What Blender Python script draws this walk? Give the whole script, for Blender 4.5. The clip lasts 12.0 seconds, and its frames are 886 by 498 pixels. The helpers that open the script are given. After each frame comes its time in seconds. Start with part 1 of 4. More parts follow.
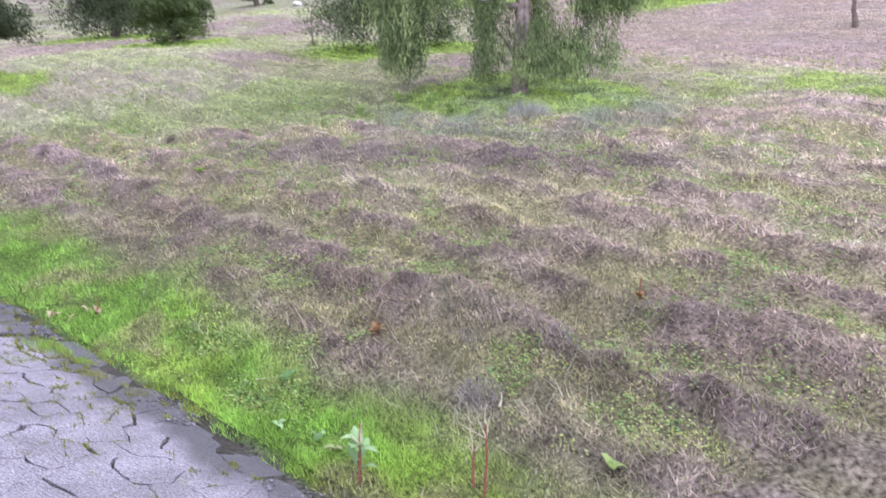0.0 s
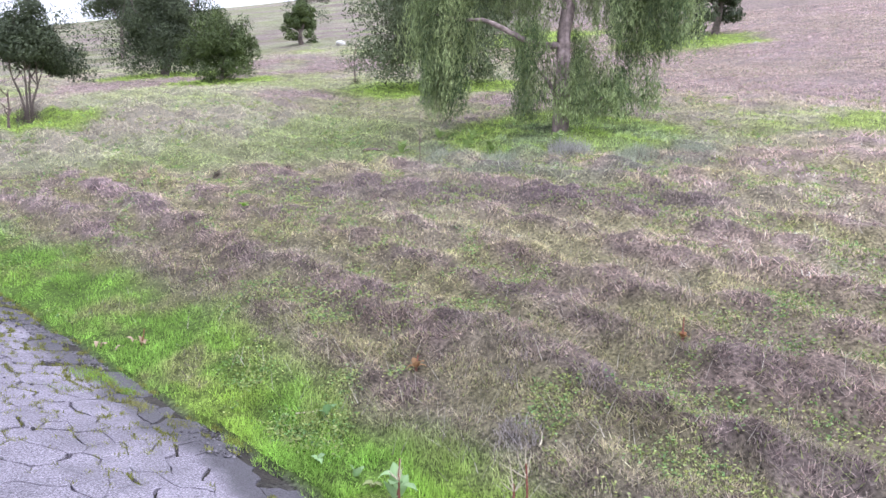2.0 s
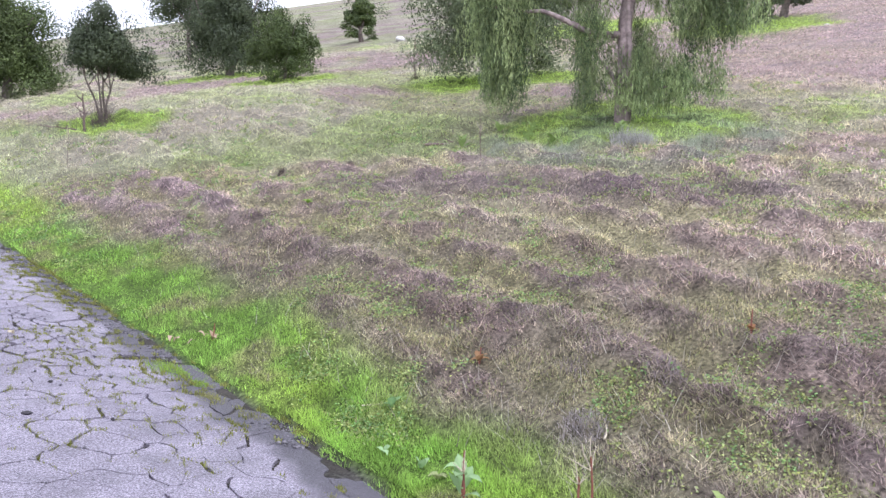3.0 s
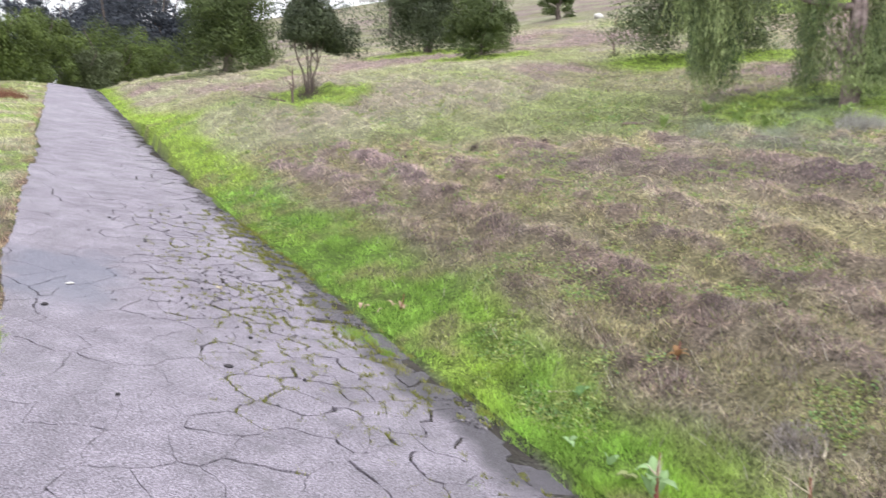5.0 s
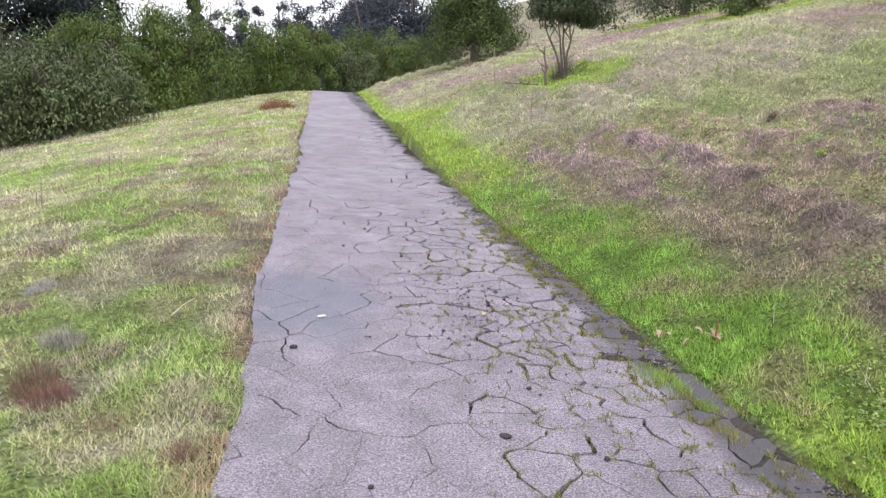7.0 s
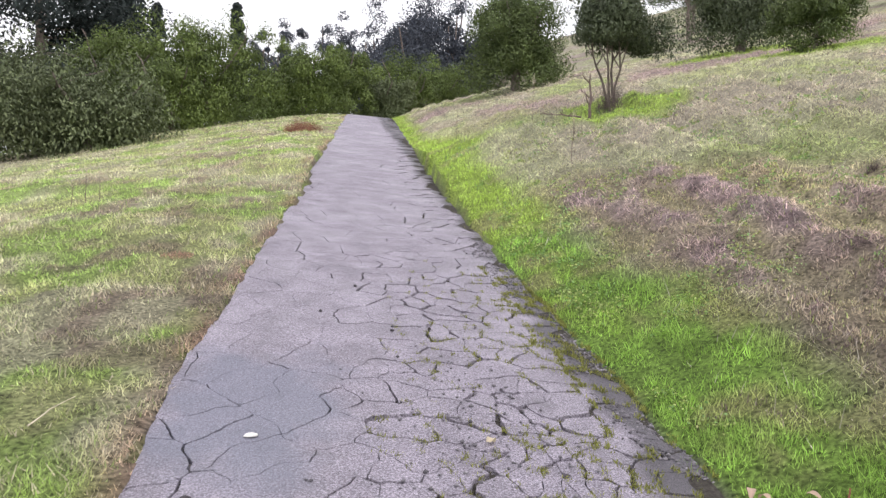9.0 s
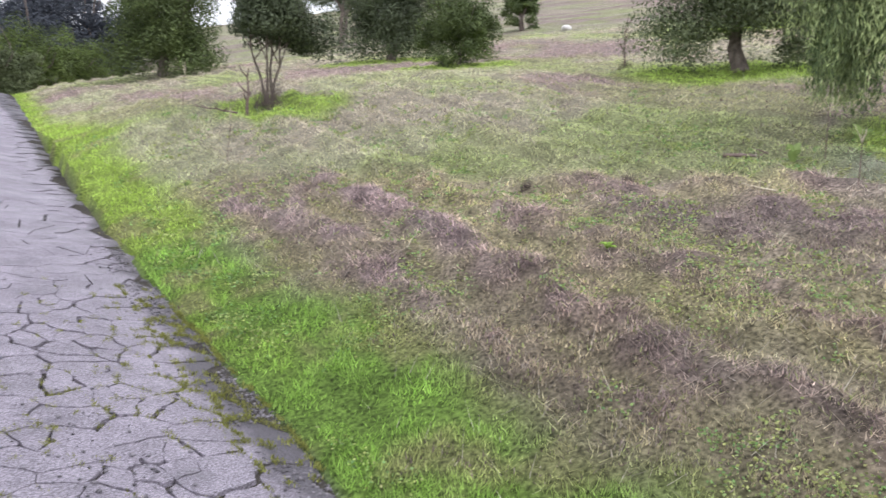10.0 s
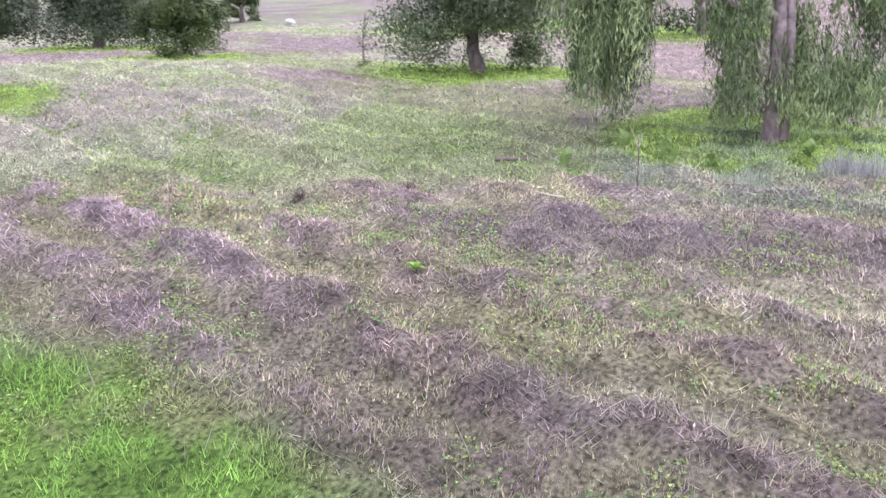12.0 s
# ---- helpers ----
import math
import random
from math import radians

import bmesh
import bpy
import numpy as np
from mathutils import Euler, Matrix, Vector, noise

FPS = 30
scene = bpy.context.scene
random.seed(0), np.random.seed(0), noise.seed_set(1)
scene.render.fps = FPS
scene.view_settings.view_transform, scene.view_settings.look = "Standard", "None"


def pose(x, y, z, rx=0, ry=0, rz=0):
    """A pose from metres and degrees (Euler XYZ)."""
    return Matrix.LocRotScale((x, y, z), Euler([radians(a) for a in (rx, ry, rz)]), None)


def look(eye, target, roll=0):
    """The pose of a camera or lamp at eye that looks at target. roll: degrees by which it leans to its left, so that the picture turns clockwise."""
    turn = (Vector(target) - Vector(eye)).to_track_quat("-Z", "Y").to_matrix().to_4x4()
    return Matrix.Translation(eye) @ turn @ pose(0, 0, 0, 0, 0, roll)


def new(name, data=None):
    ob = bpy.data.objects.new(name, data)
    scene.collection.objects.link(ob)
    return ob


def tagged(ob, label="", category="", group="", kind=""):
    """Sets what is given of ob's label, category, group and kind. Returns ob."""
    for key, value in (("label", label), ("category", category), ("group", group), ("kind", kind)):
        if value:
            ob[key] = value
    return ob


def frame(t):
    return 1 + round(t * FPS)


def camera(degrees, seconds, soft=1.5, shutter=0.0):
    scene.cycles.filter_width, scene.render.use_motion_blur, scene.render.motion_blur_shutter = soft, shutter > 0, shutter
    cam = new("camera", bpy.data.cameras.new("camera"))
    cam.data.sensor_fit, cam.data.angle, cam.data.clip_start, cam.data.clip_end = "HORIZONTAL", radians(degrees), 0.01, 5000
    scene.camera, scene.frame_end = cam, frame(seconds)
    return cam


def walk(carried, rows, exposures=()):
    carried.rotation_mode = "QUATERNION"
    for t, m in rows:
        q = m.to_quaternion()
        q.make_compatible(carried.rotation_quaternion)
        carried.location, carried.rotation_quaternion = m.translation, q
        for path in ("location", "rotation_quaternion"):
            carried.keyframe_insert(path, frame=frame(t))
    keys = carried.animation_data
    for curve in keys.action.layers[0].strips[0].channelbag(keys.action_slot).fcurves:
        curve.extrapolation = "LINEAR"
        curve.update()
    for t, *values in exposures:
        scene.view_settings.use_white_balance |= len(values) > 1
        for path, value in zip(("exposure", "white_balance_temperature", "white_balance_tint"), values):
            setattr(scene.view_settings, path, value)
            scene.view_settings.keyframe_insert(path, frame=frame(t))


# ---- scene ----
cam = camera(58.1, 12.0, soft=1.4, shutter=0.25)


def held(x, y, z, yaw, pitch, roll):
    """The camera's pose: turned to its left, tilted up, leaning to its left."""
    return pose(x, y, z, 0, 0, yaw) @ pose(0, 0, 0, 90 + pitch, 0, 0) @ pose(0, 0, 0, 0, 0, roll)


PATH = [
    (0.0, -0.000, -0.000, 1.590, -45.45, -6.57, 1.08),
    (0.5, -0.000, 0.004, 1.600, -42.41, -3.36, -0.28),
    (1.0, 0.005, 0.008, 1.599, -47.12, -3.25, 0.50),
    (1.5, -0.001, 0.010, 1.598, -46.13, -4.31, 0.72),
    (2.0, -0.028, 0.003, 1.595, -42.70, -4.04, 1.58),
    (2.5, -0.044, -0.014, 1.596, -40.63, -4.16, 0.93),
    (2.7, -0.046, -0.015, 1.597, -39.59, -4.34, 0.62),
    (4.3, -0.013, 0.039, 1.584, -34.31, -5.58, 1.89),
    (4.5, -0.011, 0.056, 1.582, -33.36, -7.02, 2.18),
    (5.0, 0.002, 0.188, 1.568, -25.22, -6.38, 2.76),
    (5.5, 0.024, 0.426, 1.588, -19.19, -5.18, 1.07),
    (6.0, 0.098, 0.662, 1.573, -11.68, -6.31, 1.80),
    (6.5, 0.124, 1.002, 1.579, -3.93, -6.78, 0.99),
    (7.0, 0.146, 1.356, 1.640, -7.20, -7.87, -2.03),
    (7.2, 0.192, 1.515, 1.635, -7.04, -8.88, -0.84),
    (8.8, 0.483, 2.714, 1.723, -4.67, -5.11, 0.82),
    (9.0, 0.509, 2.850, 1.712, -4.74, -5.83, 0.58),
    (9.5, 0.526, 3.233, 1.785, -21.63, -4.98, -1.05),
    (10.0, 0.615, 3.521, 1.791, -29.52, -5.22, 3.57),
    (10.5, 0.636, 3.778, 1.814, -39.31, -5.11, 0.93),
    (11.0, 0.647, 3.967, 1.839, -44.32, -9.28, 3.31),
    (11.5, 0.694, 4.111, 1.855, -45.47, -4.10, 4.86),
    (12.0, 0.733, 4.365, 1.868, -49.15, -4.43, 2.72),
]
EXPOSURES = [(0.0, 0.94, 5850, 17), (2.5, 0.86, 5850, 17), (4.5, 0.82, 6400, 12), (5.5, 0.74, 6600, 10), (7.0, 0.62, 6550, 13), (9.0, 0.59, 6650, 13), (9.6, 0.58, 6500, 12), (10.5, 0.76, 6100, 15), (11.2, 0.97, 5750, 21),
             (12.0, 1.01, 5700, 23)]
walk(cam, [(t, held(*row)) for t, *row in PATH], EXPOSURES)

# ---- overcast daylight ----
world = bpy.data.worlds.new("overcast")
scene.world = world
world.use_nodes = True
wn, wl = world.node_tree.nodes, world.node_tree.links
wn.clear()
sky = wn.new("ShaderNodeTexSky")
sky.sky_type, sky.sun_disc = "NISHITA", False
sky.sun_elevation, sky.sun_rotation = radians(52), radians(-120)
sky.air_density, sky.dust_density = 1.0, 3.0
grey = wn.new("ShaderNodeHueSaturation")
grey.inputs["Saturation"].default_value = 0.22
cloud = wn.new("ShaderNodeMix")
cloud.data_type = "RGBA"
cloud.inputs["Factor"].default_value = 0.62
cloud.inputs["B"].default_value = (7.6, 7.8, 8.4, 1)
back = wn.new("ShaderNodeBackground")
back.inputs["Strength"].default_value = 0.15
wout = wn.new("ShaderNodeOutputWorld")
wl.new(sky.outputs[0], grey.inputs["Color"])
wl.new(grey.outputs[0], cloud.inputs["A"])
wl.new(cloud.outputs["Result"], back.inputs["Color"])
wl.new(back.outputs[0], wout.inputs["Surface"])

lamp = bpy.data.lights.new("sun", "SUN")
lamp.energy, lamp.angle, lamp.color = 1.5, radians(25), (1.0, 0.99, 0.98)
sun = new("sun", lamp)
sun.matrix_world = look((20, -35, 60), (0, 0, 0))
tagged(sun, kind="structure")


# ---- materials ----
def material(name, base, rough=0.85, grain=40.0, spread=0.25, bump=0.3, coarse=2.5, metal=0.0, attribute="", island=0.0, piece=0.0,
             spec=0.3, stain=None, stain_scale=1.2, stain_at=(0.5, 0.62), wet=0.0, through_light=0.0, paving=False):
    """A rough natural surface: colour varied at two scales, fine relief, an optional stain."""
    m = bpy.data.materials.new(name)
    m.use_nodes = True
    nodes, links = m.node_tree.nodes, m.node_tree.links
    bsdf = nodes["Principled BSDF"]
    bsdf.inputs["Roughness"].default_value = rough
    bsdf.inputs["Metallic"].default_value = metal
    bsdf.inputs["Specular IOR Level"].default_value = spec
    where = nodes.new("ShaderNodeTexCoord").outputs["Object"]

    def noise_at(scale, detail=4.0):
        n = nodes.new("ShaderNodeTexNoise")
        n.inputs["Scale"].default_value, n.inputs["Detail"].default_value = scale, detail
        links.new(where, n.inputs["Vector"])
        return n.outputs["Fac"]

    def ramp(value, lo, hi, a, b):
        r = nodes.new("ShaderNodeMapRange")
        for key, number in zip(("From Min", "From Max", "To Min", "To Max"), (lo, hi, a, b)):
            r.inputs[key].default_value = number
        links.new(value, r.inputs["Value"])
        return r.outputs["Result"]

    def scaled(colour, factor):
        v = nodes.new("ShaderNodeVectorMath")
        v.operation = "SCALE"
        links.new(colour, v.inputs[0])
        links.new(factor, v.inputs["Scale"])
        return v.outputs[0]

    if attribute:
        a = nodes.new("ShaderNodeAttribute")
        a.attribute_name = attribute
        colour = a.outputs["Color"]
    else:
        c = nodes.new("ShaderNodeRGB")
        c.outputs[0].default_value = (*base, 1)
        colour = c.outputs[0]
    colour = scaled(colour, ramp(noise_at(grain), 0.3, 0.7, 1 - spread, 1 + spread))
    colour = scaled(colour, ramp(noise_at(coarse), 0.3, 0.7, 1 - min(spread, 0.3) * 0.7, 1 + min(spread, 0.3) * 0.7))
    if island:
        g = nodes.new("ShaderNodeNewGeometry")
        colour = scaled(colour, ramp(g.outputs["Random Per Island"], 0, 1, 1 - island, 1 + island))
    if piece:
        o = nodes.new("ShaderNodeObjectInfo")
        colour = scaled(colour, ramp(o.outputs["Random"], 0, 1, 1 - piece, 1 + piece))
    if stain:
        mix = nodes.new("ShaderNodeMix")
        mix.data_type = "RGBA"
        links.new(colour, mix.inputs["A"])
        mix.inputs["B"].default_value = (*stain, 1)
        links.new(ramp(noise_at(stain_scale, 6), stain_at[0], stain_at[1], 0, 0.8), mix.inputs["Factor"])
        colour = mix.outputs["Result"]
    if paving:
        # damp black grit along the sunken edge of the path, with a ragged outline
        axes = nodes.new("ShaderNodeSeparateXYZ")
        links.new(where, axes.inputs[0])
        lean = nodes.new("ShaderNodeMath")
        lean.operation = "MULTIPLY_ADD"
        links.new(axes.outputs["Y"], lean.inputs[0])
        lean.inputs[1].default_value = 0.036
        links.new(axes.outputs["X"], lean.inputs[2])
        wavy = nodes.new("ShaderNodeMath")
        wavy.operation = "MULTIPLY_ADD"
        links.new(noise_at(2.3, 5), wavy.inputs[0])
        wavy.inputs[1].default_value = 0.55
        links.new(lean.outputs[0], wavy.inputs[2])
        grit = nodes.new("ShaderNodeMix")
        grit.data_type = "RGBA"
        links.new(colour, grit.inputs["A"])
        grit.inputs["B"].default_value = (0.066, 0.061, 0.071, 1)
        links.new(ramp(wavy.outputs[0], 2.07, 2.2, 0, 0.85), grit.inputs["Factor"])
        colour = grit.outputs["Result"]
        # a damp bluish patch with a soft, uneven rim
        away = nodes.new("ShaderNodeVectorMath")
        away.operation = "MULTIPLY_ADD"
        links.new(where, away.inputs[0])
        away.inputs[1].default_value, away.inputs[2].default_value = (2.1, 1.15, 0), (0.1, -7.3, 0)
        span = nodes.new("ShaderNodeVectorMath")
        span.operation = "LENGTH"
        links.new(away.outputs[0], span.inputs[0])
        rim = nodes.new("ShaderNodeMath")
        rim.operation = "MULTIPLY_ADD"
        links.new(noise_at(3.1, 5), rim.inputs[0])
        rim.inputs[1].default_value = 1.5
        links.new(span.outputs["Value"], rim.inputs[2])
        soaked = ramp(rim.outputs[0], 1.3, 1.85, 0.75, 0)
        damp = nodes.new("ShaderNodeMix")
        damp.data_type = "RGBA"
        links.new(colour, damp.inputs["A"])
        damp.inputs["B"].default_value = (0.15, 0.155, 0.2, 1)
        links.new(soaked, damp.inputs["Factor"])
        colour = scaled(damp.outputs["Result"], ramp(noise_at(170, 3), 0.32, 0.68, 0.6, 1.45))
    links.new(colour, bsdf.inputs["Base Color"])
    if wet:
        links.new(ramp(noise_at(1.1, 3), 0.4, 0.65, rough, rough - wet), bsdf.inputs["Roughness"])
    if bump:
        b = nodes.new("ShaderNodeBump")
        b.inputs["Strength"].default_value, b.inputs["Distance"].default_value = bump, 0.01
        links.new(noise_at(grain * 1.7, 6), b.inputs["Height"])
        links.new(b.outputs["Normal"], bsdf.inputs["Normal"])
    if through_light:
        t = nodes.new("ShaderNodeBsdfTranslucent")
        links.new(colour, t.inputs["Color"])
        s = nodes.new("ShaderNodeMixShader")
        s.inputs["Fac"].default_value = through_light
        links.new(bsdf.outputs[0], s.inputs[1])
        links.new(t.outputs[0], s.inputs[2])
        links.new(s.outputs[0], nodes["Material Output"].inputs["Surface"])
    return m


EARTH = material("earth_and_thatch", (0.2, 0.16, 0.12), 0.95, 42, 0.75, 1.0, 9, attribute="tint", spec=0.1)
BLADE = material("grass_blades", (0.2, 0.3, 0.1), 0.7, 3.0, 0.15, 0, 0.7, attribute="tint", island=0.32, spec=0.25, through_light=0.42)
LEAF = material("tree_leaves", (0.1, 0.15, 0.05), 0.6, 1.5, 0.25, 0, 0.5, attribute="tint", island=0.4, spec=0.3, through_light=0.15)
BARK = material("grey_brown_bark", (0.17, 0.14, 0.125), 0.95, 14, 0.4, 1.0, 3, spec=0.1)
PALE_BARK = material("pale_bark", (0.27, 0.215, 0.205), 0.95, 14, 0.4, 1.0, 3, spec=0.1)
DEAD_WOOD = material("dead_wood", (0.16, 0.12, 0.11), 0.95, 20, 0.3, 0.6, 4, spec=0.1)
ASPHALT = material("worn_asphalt", (0.225, 0.203, 0.243), 0.75, 110, 0.65, 1.0, 4.0, piece=0.03, spec=0.45, stain=(0.16, 0.148, 0.17), stain_scale=5.5,
                   stain_at=(0.56, 0.78), wet=0.25, paving=True)
SOIL = material("damp_soil", (0.05, 0.045, 0.04), 0.95, 60, 0.4, 1.0, 5, spec=0.1)
CRUMB = material("asphalt_crumbs", (0.15, 0.14, 0.155), 0.9, 60, 0.3, 0.5, 5, island=0.5, spec=0.3)


# ---- shape helpers ----
def hashed(ix, iy, seed):
    n = (ix * 374761393 + iy * 668265263 + seed * 974711) & 0x7FFFFFFF
    n = ((n ^ (n >> 13)) * 1274126177) & 0x7FFFFFFF
    return ((n ^ (n >> 16)) & 0xFFFF) / 65535.0


def lattice(x, y, seed):
    ix, iy = np.floor(x).astype(np.int64), np.floor(y).astype(np.int64)
    u, v = x - ix, y - iy
    u, v = u * u * (3 - 2 * u), v * v * (3 - 2 * v)
    a, b = hashed(ix, iy, seed), hashed(ix + 1, iy, seed)
    c, d = hashed(ix, iy + 1, seed), hashed(ix + 1, iy + 1, seed)
    return (a * (1 - u) + b * u) * (1 - v) + (c * (1 - u) + d * u) * v


def fbm(x, y, seed, octaves=3):
    """Noise from 0 to 1 over arrays, one unit a cell."""
    total, weight = 0.0, 0.0
    for k in range(octaves):
        total = total + lattice(x * 2**k + 17.3 * k, y * 2**k - 9.1 * k, seed + k) * 0.5**k
        weight += 0.5**k
    return total / weight


def smooth(a, b, v):
    s = np.clip((v - a) / (b - a), 0, 1)
    return s * s * (3 - 2 * s)


def mesh_from(name, verts, faces, mat, tint=None):
    """A mesh from arrays: faces all of one size. tint: a colour for every corner point."""
    verts, faces = np.asarray(verts, np.float32), np.asarray(faces, np.int32)
    me = bpy.data.meshes.new(name)
    k = faces.shape[1]
    me.vertices.add(len(verts))
    me.vertices.foreach_set("co", verts.ravel())
    me.loops.add(faces.size)
    me.loops.foreach_set("vertex_index", faces.ravel())
    me.polygons.add(len(faces))
    me.polygons.foreach_set("loop_start", np.arange(0, faces.size, k, dtype=np.int32))
    if tint is not None:
        layer = me.color_attributes.new("tint", "FLOAT_COLOR", "POINT")
        layer.data.foreach_set("color", np.c_[np.asarray(tint, np.float32), np.ones(len(verts), np.float32)].ravel())
    me.update(calc_edges=True)
    me.validate()
    me.materials.append(mat)
    return me


def shaded(me):
    me.polygons.foreach_set("use_smooth", np.ones(len(me.polygons), dtype=bool))
    return me


def part(name, me, parent, label=""):
    ob = new(name, me)
    ob.parent = parent
    return tagged(ob, label) if label else ob


def thing(name, x, y, z, label, category, group="", kind="", rz=0.0):
    ob = new(name)
    ob.matrix_basis = pose(x, y, z, 0, 0, rz)
    return tagged(ob, label, category, group, kind)


# ---- lie of the land ----
def path_left(y):
    return np.interp(y, (-4, 4, 6.5, 9, 17, 36, 60), (-0.33, -0.35, -0.42, -0.43, -0.55, -0.78, -1.2)) + 0.09 * (fbm(y * 1.3, y * 0, 3) - 0.5) * 2


def path_right(y):
    return np.interp(y, (-4, 3, 4.3, 6, 8.3, 10, 13.5, 17, 40, 60), (2.25, 2.12, 2.02, 1.9, 1.76, 1.66, 1.5, 1.44, 1.2, 0.8)) + 0.05 * (fbm(y * 1.7, y * 0, 5) - 0.5) * 2


def path_z(x, y):
    return -0.0835 * x + climb(x, y)


def climb(x, y):
    over = np.maximum(0, y - 36.5) * (1 - smooth(9, 17, x))
    return 0.1022 * y - np.where(over < 30, 0.0045 * over**2, 4.05 + 0.27 * (over - 30))


RISE_X = (-200, -60, -22, -10, -5, -2.5, -1.2, -0.35, 1.9, 2.02, 2.3, 3.05, 4.2, 5.3, 8.7, 13.4, 16, 25, 60, 220)
RISE_Z = (-30, -10, -3.2, -1.0, -0.3, -0.02, 0.06, 0.035, -0.16, -0.14, -0.04, 0.25, 0.60, 0.86, 1.72, 2.66, 3.15, 5.4, 14.5, 60)


def windrow(x, y):
    """Ridges of mown weeds along the path, from -1 to 1, broken here and there."""
    return np.sin(9.6 * x + 9 * fbm(x * 0.5, y * 0.33, 7)) * (0.2 + 1.3 * fbm(x * 1.1, y * 0.6, 9))


def matted(x, y):
    """Where mown stalks lie matted in low heaps, from 0 to 1; fresh sprouts stand between them."""
    return smooth(0.4, 0.6, fbm(x * 4.2, y * 3.0, 47) + 0.07 * windrow(x, y))


def ground_z(x, y):
    """The height of the bare earth; under the path it lies a little below the paving."""
    x, y = np.asarray(x, float), np.asarray(y, float)
    left, right = path_left(y), path_right(y)
    s = np.where(x > 1.0, x - right + 1.93, x - left - 0.33)
    rise = np.interp(s, RISE_X, RISE_Z)
    near = smooth(0.15, 1.2, np.maximum(s - 1.93, -0.33 - s))
    rows = (0.03 * windrow(x, y) + 0.045 * matted(x, y)) * smooth(2.5, 3.3, s)
    lumps = 0.16 * (fbm(x * 0.45, y * 0.45, 11) - 0.5) + 0.07 * (fbm(x * 2.1, y * 1.5, 12) - 0.5) + 0.085 * (fbm(x * 6, y * 6, 13, 2) - 0.5)
    far = 1.6 * (fbm(x * 0.045, y * 0.045, 14) - 0.5) * smooth(22, 60, np.abs(x)) + 0.5 * np.exp(-((x - 4.5) ** 2 + (y - 17) ** 2) / 20)
    inside = (x > left) & (x < right)
    return climb(x, y) + rise + np.where(inside, -0.035, near * (rows + lumps) + far)


GREEN, LIME = np.array((0.265, 0.43, 0.09)), np.array((0.365, 0.50, 0.105))
OLIVE, TAN = np.array((0.41, 0.39, 0.19)), np.array((0.53, 0.475, 0.37))
BROWN, PLUM, DARK = np.array((0.37, 0.285, 0.245)), np.array((0.44, 0.335, 0.325)), np.array((0.19, 0.145, 0.155))
PALE = np.array((0.51, 0.51, 0.33))
SHADE_SPOTS = ((8.9, 7.1, 1.7), (12.3, 13.8, 2.2), (12.7, 29, 2.6), (11.4, 22.4, 1.6), (24, 14.6, 2.6), (4.2, 15.0, 1.0), (26, 24, 4.0))


def blend(a, b, w):
    return a + (b - a) * w[..., None]


